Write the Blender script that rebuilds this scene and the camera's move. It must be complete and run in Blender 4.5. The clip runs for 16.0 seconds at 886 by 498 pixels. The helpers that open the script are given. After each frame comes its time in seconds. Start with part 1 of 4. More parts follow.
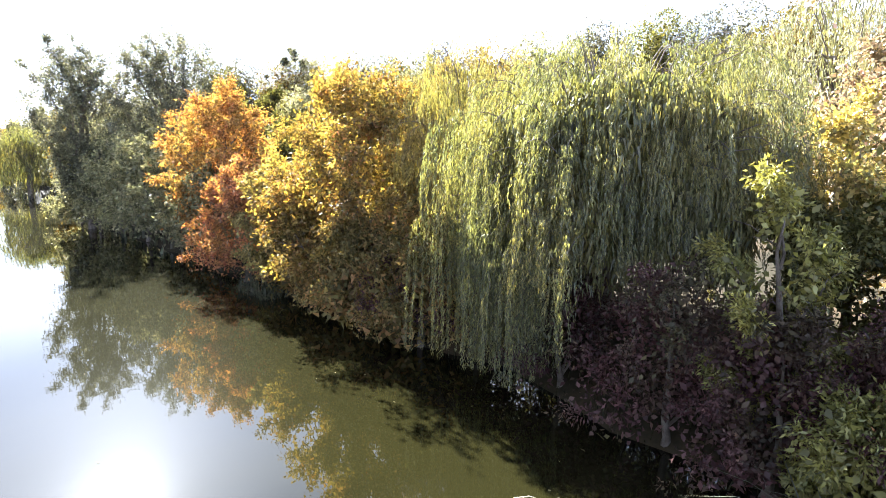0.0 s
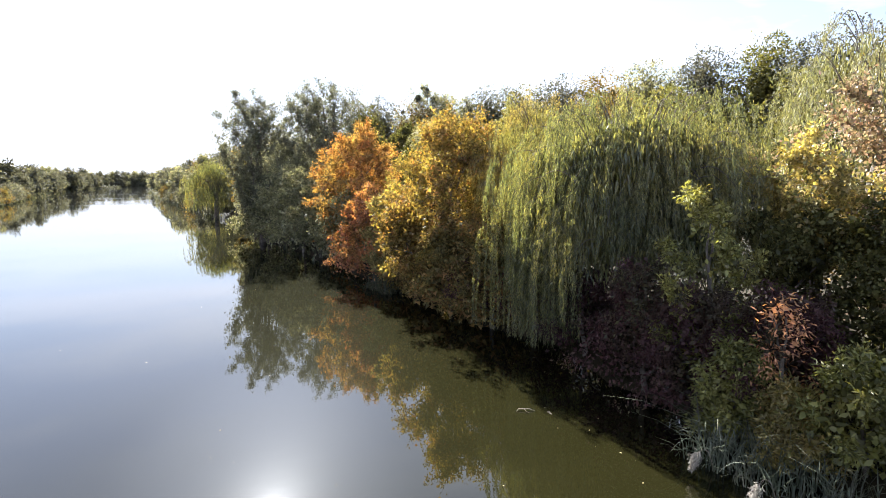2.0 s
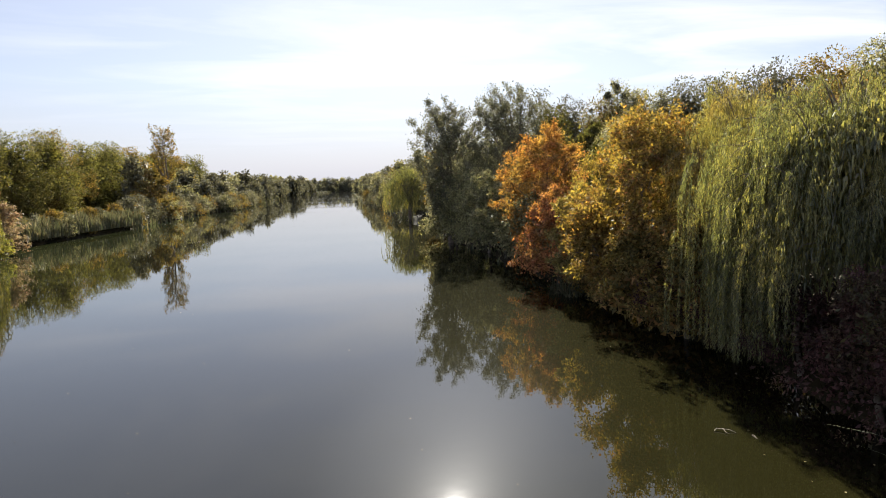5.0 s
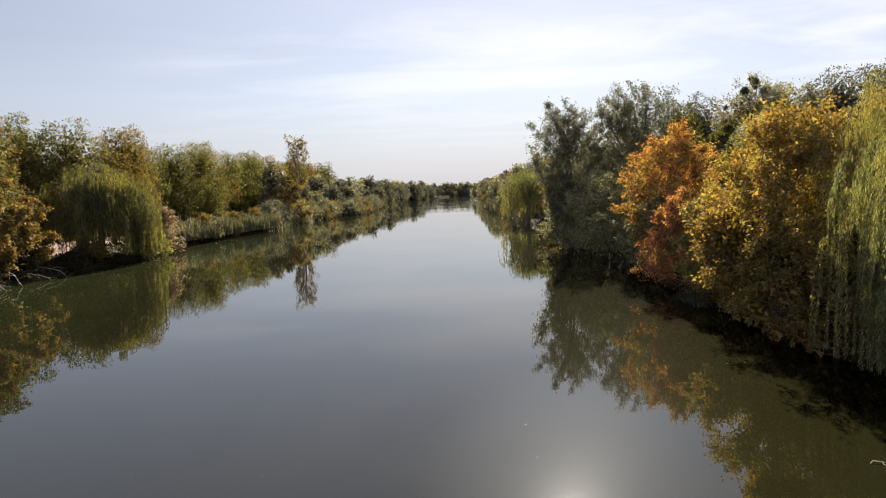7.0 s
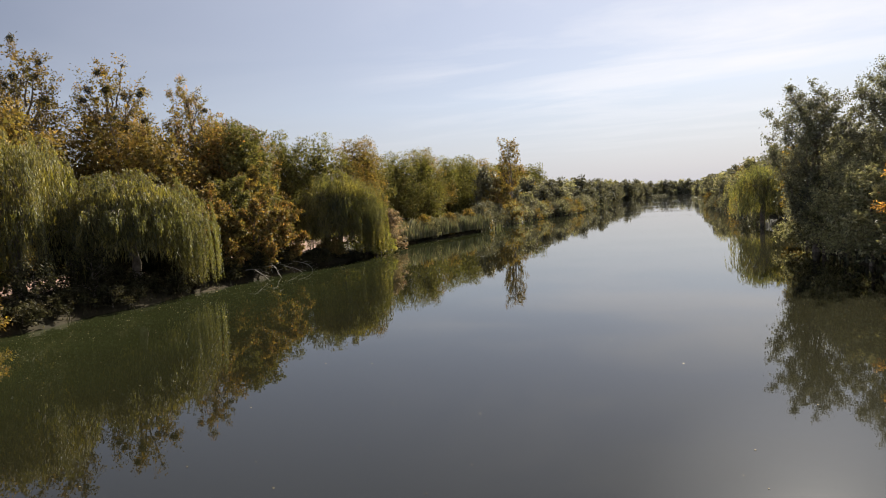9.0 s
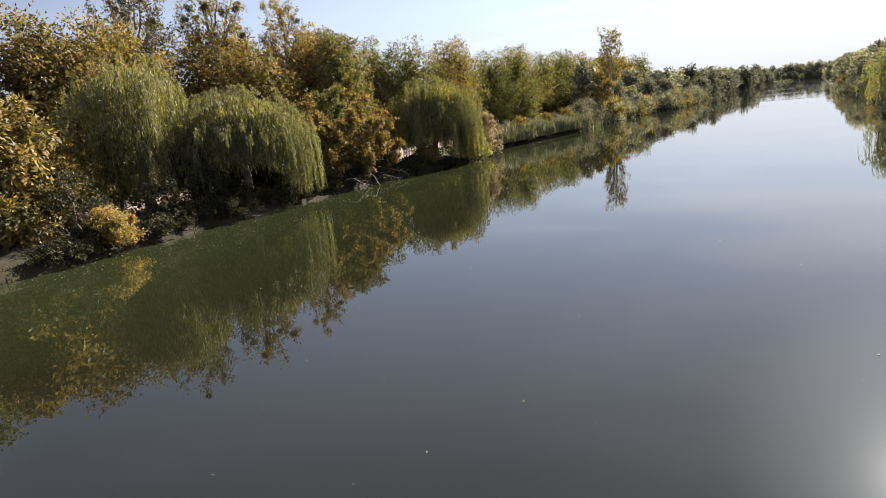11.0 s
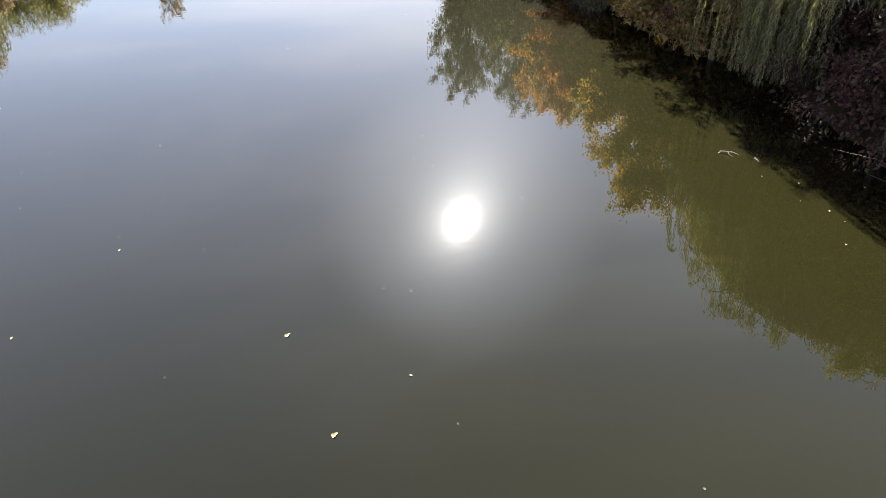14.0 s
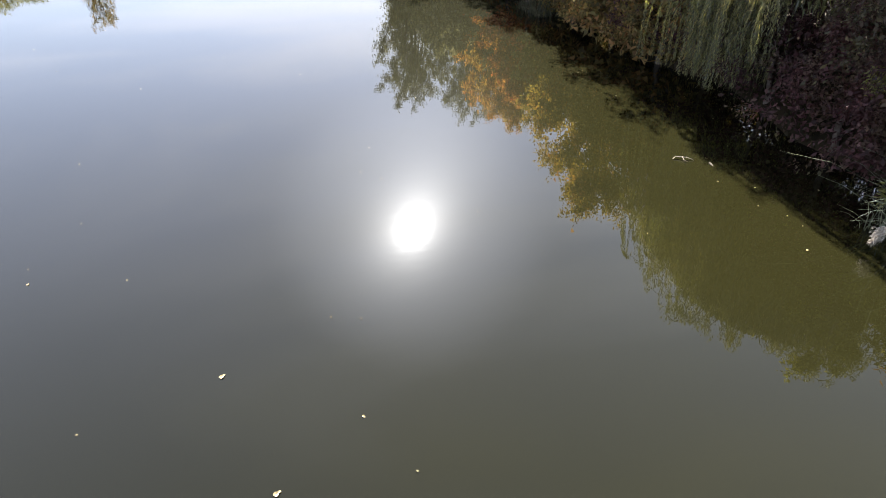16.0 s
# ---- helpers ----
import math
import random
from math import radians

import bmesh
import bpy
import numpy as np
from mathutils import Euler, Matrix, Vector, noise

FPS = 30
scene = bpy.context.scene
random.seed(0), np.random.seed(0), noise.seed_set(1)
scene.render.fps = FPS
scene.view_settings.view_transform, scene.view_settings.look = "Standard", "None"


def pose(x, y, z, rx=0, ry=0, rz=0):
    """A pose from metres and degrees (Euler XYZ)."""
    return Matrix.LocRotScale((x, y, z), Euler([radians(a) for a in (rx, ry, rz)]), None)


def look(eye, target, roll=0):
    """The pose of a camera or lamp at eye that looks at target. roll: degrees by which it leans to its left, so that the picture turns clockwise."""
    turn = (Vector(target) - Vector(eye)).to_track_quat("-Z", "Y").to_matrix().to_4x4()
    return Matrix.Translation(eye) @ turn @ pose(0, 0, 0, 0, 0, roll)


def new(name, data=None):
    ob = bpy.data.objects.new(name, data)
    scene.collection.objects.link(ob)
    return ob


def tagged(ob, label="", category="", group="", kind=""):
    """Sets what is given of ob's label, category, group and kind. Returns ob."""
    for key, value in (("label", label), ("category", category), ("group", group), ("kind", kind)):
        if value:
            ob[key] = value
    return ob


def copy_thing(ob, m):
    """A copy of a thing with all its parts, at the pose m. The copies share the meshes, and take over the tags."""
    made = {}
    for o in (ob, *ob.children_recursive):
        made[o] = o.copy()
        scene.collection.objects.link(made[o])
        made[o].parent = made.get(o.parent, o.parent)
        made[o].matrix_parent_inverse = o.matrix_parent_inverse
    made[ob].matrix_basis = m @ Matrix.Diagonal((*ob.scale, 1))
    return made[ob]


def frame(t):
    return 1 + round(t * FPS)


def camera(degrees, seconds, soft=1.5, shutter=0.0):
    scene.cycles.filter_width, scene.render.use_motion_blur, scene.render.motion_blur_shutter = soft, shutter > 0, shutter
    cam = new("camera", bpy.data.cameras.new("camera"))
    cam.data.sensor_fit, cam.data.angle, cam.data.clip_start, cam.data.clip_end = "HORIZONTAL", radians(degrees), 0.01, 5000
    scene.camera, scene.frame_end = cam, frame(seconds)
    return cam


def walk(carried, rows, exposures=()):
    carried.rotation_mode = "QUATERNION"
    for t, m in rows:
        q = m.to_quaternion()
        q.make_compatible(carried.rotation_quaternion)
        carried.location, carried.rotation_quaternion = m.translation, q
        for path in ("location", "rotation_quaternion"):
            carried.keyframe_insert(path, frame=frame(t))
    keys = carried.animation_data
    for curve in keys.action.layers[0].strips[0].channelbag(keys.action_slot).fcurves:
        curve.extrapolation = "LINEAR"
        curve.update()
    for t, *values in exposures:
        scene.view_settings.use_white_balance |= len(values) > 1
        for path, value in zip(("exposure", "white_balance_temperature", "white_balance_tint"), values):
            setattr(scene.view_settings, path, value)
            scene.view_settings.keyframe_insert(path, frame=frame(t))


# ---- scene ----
cam = camera(74.02, 16.0, soft=0.85)
# seconds, eye, yaw (to the left of the river's axis), pitch, roll
ROWS = [
    (0.0, 1.94, 7.27, 7.25, -42.34, -9.31, 0.30),
    (0.5, 1.41, 5.60, 7.15, -38.97, -8.28, 0.60),
    (1.0, 1.10, 2.74, 7.30, -33.41, -7.72, -0.15),
    (1.5, 0.25, 0.42, 7.51, -30.59, -7.29, -0.56),
    (2.0, 0.00, 0.00, 7.50, -28.84, -7.13, -0.78),
    (2.5, 0.00, 0.00, 7.50, -26.64, -7.17, -0.66),
    (3.0, 0.00, 0.00, 7.50, -23.86, -7.20, -0.55),
    (3.5, 0.00, 0.00, 7.50, -20.41, -7.17, -0.40),
    (3.7, 0.00, 0.00, 7.50, -18.88, -7.16, -0.47),
    (5.8, 0.00, 0.00, 7.50, -6.13, -6.02, -2.50),
    (6.0, 0.00, 0.00, 7.50, -4.79, -5.89, -2.42),
    (6.5, 0.00, 0.00, 7.50, -1.75, -5.78, -2.64),
    (7.0, 0.00, 0.00, 7.50, 0.56, -5.67, -2.53),
    (7.5, 0.00, 0.00, 7.50, 4.59, -5.45, -3.05),
    (8.0, 0.00, 0.00, 7.50, 9.51, -5.20, -3.43),
    (8.5, 0.00, 0.00, 7.50, 15.73, -4.81, -3.50),
    (9.0, 0.00, 0.00, 7.50, 20.83, -4.56, -3.47),
    (9.2, 0.00, 0.00, 7.50, 23.03, -4.66, -3.48),
    (10.2, 0.00, 0.00, 7.50, 31.80, -7.10, -5.00),
    (11.3, 0.00, 0.00, 7.50, 29.26, -16.64, -7.06),
    (11.5, 0.00, 0.00, 7.50, 27.06, -19.45, -7.45),
    (12.0, 0.00, 0.00, 7.50, 21.95, -25.40, -7.37),
    (12.5, 0.00, 0.00, 7.50, 14.51, -30.13, -6.62),
    (13.0, 0.00, 0.00, 7.50, 4.84, -32.63, -4.92),
    (13.5, 0.00, 0.00, 7.50, -2.49, -33.33, -3.64),
    (14.0, 0.00, 0.00, 7.50, -8.74, -33.39, -1.86),
    (14.5, 0.00, 0.00, 7.50, -12.17, -32.91, -0.68),
    (15.0, 0.00, 0.00, 7.50, -13.81, -32.21, -0.76),
    (15.5, 0.00, 0.00, 7.50, -13.86, -31.85, -1.13),
    (16.0, 0.19, 0.93, 7.20, -14.22, -32.80, -0.89),
]


def stand(x, y, z, yaw, pitch, roll):
    a, b = radians(yaw), radians(pitch)
    ahead = Vector((-math.sin(a) * math.cos(b), math.cos(a) * math.cos(b), math.sin(b)))
    return look((x, y, z), Vector((x, y, z)) + ahead, roll)


walk(cam, [(r[0], stand(*r[1:])) for r in ROWS],
     exposures=[(0.0, 3.9, 5600, 10), (0.5, 3.75, 5600, 10), (1.0, 3.55, 5650, 10), (1.5, 3.25, 5800, 10), (2.0, 3.0, 5700, 10), (2.5, 2.8, 5750, 10), (3.0, 2.65, 5800, 10), (3.5, 2.5, 5850, 10),
                (6.0, 2.14, 6450, 9), (9.0, 1.96, 6500, 9), (10.3, 1.95, 6350, 9), (11.5, 2.85, 5850, 10), (12.5, 2.95, 6050, 11), (14.0, 3.1, 6000, 11), (15.5, 3.1, 5950, 11), (16.0, 3.25, 5950, 11)])

# ---- sky and sun ----
SUN_AZ, SUN_EL = 10.9, 30.8
world = bpy.data.worlds.new("sky")
scene.world = world
world.use_nodes = True
wn, wl = world.node_tree.nodes, world.node_tree.links
wn.clear()
sky = wn.new("ShaderNodeTexSky")
sky.sky_type, sky.sun_disc = "NISHITA", False
sky.sun_elevation, sky.sun_rotation = radians(SUN_EL), radians(SUN_AZ)
sky.air_density, sky.dust_density, sky.ozone_density = 1.0, 0.35, 2.0
# thin cirrus, drawn out along one direction
tc = wn.new("ShaderNodeTexCoord")
sep = wn.new("ShaderNodeSeparateXYZ")
wl.new(tc.outputs["Generated"], sep.inputs[0])
zz = wn.new("ShaderNodeMath")
zz.operation, zz.inputs[1].default_value = "MAXIMUM", 0.06
wl.new(sep.outputs["Z"], zz.inputs[0])
flat = []
for axis in "XY":
    dv = wn.new("ShaderNodeMath")
    dv.operation = "DIVIDE"
    wl.new(sep.outputs[axis], dv.inputs[0])
    wl.new(zz.outputs[0], dv.inputs[1])
    flat.append(dv)
comb = wn.new("ShaderNodeCombineXYZ")
wl.new(flat[0].outputs[0], comb.inputs[0])
wl.new(flat[1].outputs[0], comb.inputs[1])
mapping = wn.new("ShaderNodeMapping")
mapping.inputs["Rotation"].default_value = (0, 0, radians(-25))
mapping.inputs["Scale"].default_value = (0.38, 0.62, 1)
wl.new(comb.outputs[0], mapping.inputs[0])
cn = wn.new("ShaderNodeTexNoise")
cn.inputs["Scale"].default_value, cn.inputs["Detail"].default_value, cn.inputs["Roughness"].default_value = 1.0, 7, 0.55
cn.inputs["Distortion"].default_value = 0.5
wl.new(mapping.outputs[0], cn.inputs["Vector"])
cr = wn.new("ShaderNodeValToRGB")
cr.color_ramp.elements[0].position, cr.color_ramp.elements[1].position = 0.44, 0.66
cr.color_ramp.elements[1].color = (0.9, 0.9, 0.9, 1)
wl.new(cn.outputs["Fac"], cr.inputs[0])
# no cloud streaks low over the horizon; the bank of cirrus lies on the sun's side
high = wn.new("ShaderNodeMapRange")
high.inputs["From Min"].default_value, high.inputs["From Max"].default_value = 0.05, 0.2
wl.new(sep.outputs["Z"], high.inputs["Value"])
side = wn.new("ShaderNodeVectorMath")
side.operation = "DOT_PRODUCT"
side.inputs[1].default_value = (0.62, 0.78, 0.0)
wl.new(tc.outputs["Generated"], side.inputs[0])
bank = wn.new("ShaderNodeMapRange")
bank.inputs["From Min"].default_value, bank.inputs["From Max"].default_value = 0.35, 0.85
bank.inputs["To Min"].default_value = 0.05
wl.new(side.outputs["Value"], bank.inputs["Value"])
thin = wn.new("ShaderNodeMath")
thin.operation = "MULTIPLY"
wl.new(cr.outputs[0], thin.inputs[0])
wl.new(high.outputs[0], thin.inputs[1])
thin2 = wn.new("ShaderNodeMath")
thin2.operation = "MULTIPLY"
wl.new(thin.outputs[0], thin2.inputs[0])
wl.new(bank.outputs[0], thin2.inputs[1])
toward = wn.new("ShaderNodeVectorMath")
toward.operation = "DOT_PRODUCT"
toward.inputs[1].default_value = (math.sin(radians(SUN_AZ)) * math.cos(radians(SUN_EL)), math.cos(radians(SUN_AZ)) * math.cos(radians(SUN_EL)), math.sin(radians(SUN_EL)))
wl.new(tc.outputs["Generated"], toward.inputs[0])
# a thin, even veil of high cloud
veil = wn.new("ShaderNodeMix")
veil.data_type = "RGBA"
thick = wn.new("ShaderNodeMapRange")
thick.inputs["From Min"].default_value, thick.inputs["From Max"].default_value = -0.2, 0.85
thick.inputs["To Min"].default_value, thick.inputs["To Max"].default_value = 0.86, 0.78
wl.new(toward.outputs["Value"], thick.inputs["Value"])
low_haze = wn.new("ShaderNodeMapRange")
low_haze.inputs["From Min"].default_value, low_haze.inputs["From Max"].default_value = 0.0, 0.16
low_haze.inputs["To Min"].default_value, low_haze.inputs["To Max"].default_value = 0.22, 0.0
wl.new(sep.outputs["Z"], low_haze.inputs["Value"])
sum_veil = wn.new("ShaderNodeMath")
sum_veil.operation, sum_veil.use_clamp = "ADD", True
wl.new(thick.outputs[0], sum_veil.inputs[0])
wl.new(low_haze.outputs[0], sum_veil.inputs[1])
wl.new(sum_veil.outputs[0], veil.inputs["Factor"])
tone = wn.new("ShaderNodeMix")
tone.data_type = "RGBA"
tone.inputs["A"].default_value, tone.inputs["B"].default_value = (1.06, 1.06, 1.33, 1), (3.0, 2.96, 3.4, 1)
deepen = wn.new("ShaderNodeMapRange")
deepen.inputs["From Min"].default_value, deepen.inputs["From Max"].default_value = 0.35, 0.93
# the veil thins out towards the zenith
upper = wn.new("ShaderNodeMapRange")
upper.inputs["From Min"].default_value, upper.inputs["From Max"].default_value = 0.45, 0.8
upper.inputs["To Min"].default_value, upper.inputs["To Max"].default_value = 1.0, 0.3
wl.new(sep.outputs["Z"], upper.inputs["Value"])
fade = wn.new("ShaderNodeVectorMath")
fade.operation = "SCALE"
# unseen sky away from the sun, brightened as added fill for shaded foliage
back_fill = wn.new("ShaderNodeMapRange")
back_fill.inputs["From Min"].default_value, back_fill.inputs["From Max"].default_value = 0.05, -0.65
wl.new(toward.outputs["Value"], back_fill.inputs["Value"])
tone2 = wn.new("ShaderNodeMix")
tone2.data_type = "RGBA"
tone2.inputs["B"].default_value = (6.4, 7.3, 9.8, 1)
wl.new(back_fill.outputs[0], tone2.inputs["Factor"])
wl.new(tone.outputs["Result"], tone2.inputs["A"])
# pale haze low over the horizon
hazy = wn.new("ShaderNodeMapRange")
hazy.interpolation_type = "SMOOTHSTEP"
hazy.inputs["From Min"].default_value, hazy.inputs["From Max"].default_value = 0.3, 0.0
hazy.inputs["To Max"].default_value = 0.62
wl.new(sep.outputs["Z"], hazy.inputs["Value"])
tone3 = wn.new("ShaderNodeMix")
tone3.data_type = "RGBA"
tone3.inputs["B"].default_value = (3.45, 3.38, 3.55, 1)
wl.new(hazy.outputs[0], tone3.inputs["Factor"])
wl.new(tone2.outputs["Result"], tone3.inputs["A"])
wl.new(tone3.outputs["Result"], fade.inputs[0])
wl.new(upper.outputs[0], fade.inputs["Scale"])
# the veil glows round the sun
halo = wn.new("ShaderNodeMapRange")
halo.interpolation_type = "SMOOTHSTEP"
halo.inputs["From Min"].default_value, halo.inputs["From Max"].default_value = 0.968, 1.0
wl.new(toward.outputs["Value"], halo.inputs["Value"])
glow_mix = wn.new("ShaderNodeMix")
glow_mix.data_type = "RGBA"
wl.new(halo.outputs[0], glow_mix.inputs["Factor"])
wl.new(fade.outputs[0], glow_mix.inputs["A"])
glow_mix.inputs["B"].default_value = (5.6, 5.55, 6.0, 1)
wl.new(glow_mix.outputs["Result"], veil.inputs["B"])
wl.new(deepen.outputs[0], tone.inputs["Factor"])
wl.new(toward.outputs["Value"], deepen.inputs["Value"])
wl.new(sky.outputs[0], veil.inputs["A"])
cm = wn.new("ShaderNodeMix")
cm.data_type = "RGBA"
wl.new(thin2.outputs[0], cm.inputs["Factor"])
wl.new(veil.outputs["Result"], cm.inputs["A"])
cm.inputs["B"].default_value = (5.2, 5.1, 5.3, 1)
bg = wn.new("ShaderNodeBackground")
bg.inputs["Strength"].default_value = 0.05
wl.new(cm.outputs["Result"], bg.inputs["Color"])
wo = wn.new("ShaderNodeOutputWorld")
wl.new(bg.outputs[0], wo.inputs["Surface"])

sun = new("sun", bpy.data.lights.new("sun", "SUN"))
sun.data.energy, sun.data.angle, sun.data.color = 5.0, radians(0.55), (1.0, 0.93, 0.82)
to_sun = Vector((math.sin(radians(SUN_AZ)) * math.cos(radians(SUN_EL)), math.cos(radians(SUN_AZ)) * math.cos(radians(SUN_EL)), math.sin(radians(SUN_EL))))
sun.matrix_world = look(to_sun * 200, (0, 0, 0))


# ---- materials ----
def material(name):
    m = bpy.data.materials.new(name)
    m.use_nodes = True
    m.node_tree.nodes.clear()
    return m, m.node_tree.nodes, m.node_tree.links


def ramp(nodes, colours):
    r = nodes.new("ShaderNodeValToRGB")
    e = r.color_ramp.elements
    while len(e) < len(colours):
        e.new(0.5)
    for i, c in enumerate(colours):
        e[i].position, e[i].color = i / max(1, len(colours) - 1), (*c, 1)
    return r


def leaf_material(name, main, patches, glow=0.5, gloss=0.02, patch_scale=0.55):
    """Thin leaves: colour by leaf, drifting from one palette to another over patches of the crown; light passes through."""
    m, n, l = material(name)
    geo, info, coord = n.new("ShaderNodeNewGeometry"), n.new("ShaderNodeObjectInfo"), n.new("ShaderNodeTexCoord")
    a, b = ramp(n, main), ramp(n, patches)
    l.new(geo.outputs["Random Per Island"], a.inputs[0])
    l.new(geo.outputs["Random Per Island"], b.inputs[0])
    no = n.new("ShaderNodeTexNoise")
    no.inputs["Scale"].default_value, no.inputs["Detail"].default_value = patch_scale, 3
    l.new(coord.outputs["Object"], no.inputs["Vector"])
    st = n.new("ShaderNodeMapRange")
    st.inputs["From Min"].default_value, st.inputs["From Max"].default_value = 0.42, 0.6
    l.new(no.outputs["Fac"], st.inputs["Value"])
    mx = n.new("ShaderNodeMix")
    mx.data_type = "RGBA"
    l.new(st.outputs[0], mx.inputs["Factor"])
    l.new(a.outputs[0], mx.inputs["A"])
    l.new(b.outputs[0], mx.inputs["B"])
    hsv = n.new("ShaderNodeHueSaturation")
    hv = n.new("ShaderNodeMapRange")
    hv.inputs["To Min"].default_value, hv.inputs["To Max"].default_value = 0.62, 0.94
    l.new(info.outputs["Random"], hv.inputs["Value"])
    mul = n.new("ShaderNodeMath")
    mul.operation, mul.inputs[1].default_value = "MULTIPLY", 17.0
    l.new(geo.outputs["Random Per Island"], mul.inputs[0])
    frac = n.new("ShaderNodeMath")
    frac.operation = "FRACT"
    l.new(mul.outputs[0], frac.inputs[0])
    each = n.new("ShaderNodeMapRange")
    each.inputs["To Min"].default_value, each.inputs["To Max"].default_value = 0.42, 1.58
    l.new(frac.outputs[0], each.inputs["Value"])
    both = n.new("ShaderNodeMath")
    both.operation = "MULTIPLY"
    l.new(hv.outputs[0], both.inputs[0])
    l.new(each.outputs[0], both.inputs[1])
    l.new(both.outputs[0], hsv.inputs["Value"])
    l.new(mx.outputs["Result"], hsv.inputs["Color"])
    di, tr, gl = n.new("ShaderNodeBsdfDiffuse"), n.new("ShaderNodeBsdfTranslucent"), n.new("ShaderNodeBsdfGlossy")
    gl.inputs["Roughness"].default_value = 0.55
    # light that comes through a leaf is more saturated than light off its waxy face
    face, inside = n.new("ShaderNodeHueSaturation"), n.new("ShaderNodeHueSaturation")
    face.inputs["Saturation"].default_value, face.inputs["Value"].default_value = 0.84, 0.92
    inside.inputs["Saturation"].default_value, inside.inputs["Value"].default_value = 1.0, 1.2
    for q, shader in ((face, di), (inside, tr)):
        l.new(hsv.outputs[0], q.inputs["Color"])
        l.new(q.outputs[0], shader.inputs["Color"])
    s1, s2 = n.new("ShaderNodeMixShader"), n.new("ShaderNodeMixShader")
    s1.inputs[0].default_value, s2.inputs[0].default_value = glow, gloss
    l.new(di.outputs[0], s1.inputs[1])
    l.new(tr.outputs[0], s1.inputs[2])
    l.new(s1.outputs[0], s2.inputs[1])
    l.new(gl.outputs[0], s2.inputs[2])
    o = n.new("ShaderNodeOutputMaterial")
    l.new(s2.outputs[0], o.inputs["Surface"])
    return m


def rough_material(name, colours, scale, bump=0.3, roughness=0.9, fine=14.0, coords="Object"):
    """A rough surface with variation at two scales and relief."""
    m, n, l = material(name)
    coord = n.new("ShaderNodeTexCoord")
    n1, n2 = n.new("ShaderNodeTexNoise"), n.new("ShaderNodeTexNoise")
    for q, s, d in ((n1, scale, 5), (n2, scale * fine, 6)):
        q.inputs["Scale"].default_value, q.inputs["Detail"].default_value = s, d
        l.new(coord.outputs[coords], q.inputs["Vector"])
    add = n.new("ShaderNodeMath")
    add.operation = "MULTIPLY_ADD"
    add.inputs[1].default_value = 0.45
    l.new(n2.outputs["Fac"], add.inputs[0])
    half = n.new("ShaderNodeMapRange")
    half.inputs["From Min"].default_value, half.inputs["From Max"].default_value = 0.3, 0.7
    half.inputs["To Min"].default_value, half.inputs["To Max"].default_value = -0.1, 0.65
    l.new(n1.outputs["Fac"], half.inputs["Value"])
    l.new(half.outputs[0], add.inputs[2])
    r = ramp(n, colours)
    l.new(add.outputs[0], r.inputs[0])
    p = n.new("ShaderNodeBsdfPrincipled")
    p.inputs["Roughness"].default_value, p.inputs["Specular IOR Level"].default_value = roughness, 0.1
    l.new(r.outputs[0], p.inputs["Base Color"])
    bp = n.new("ShaderNodeBump")
    bp.inputs["Strength"].default_value, bp.inputs["Distance"].default_value = bump, 0.05
    l.new(n2.outputs["Fac"], bp.inputs["Height"])
    l.new(bp.outputs[0], p.inputs["Normal"])
    o = n.new("ShaderNodeOutputMaterial")
    l.new(p.outputs[0], o.inputs["Surface"])
    return m


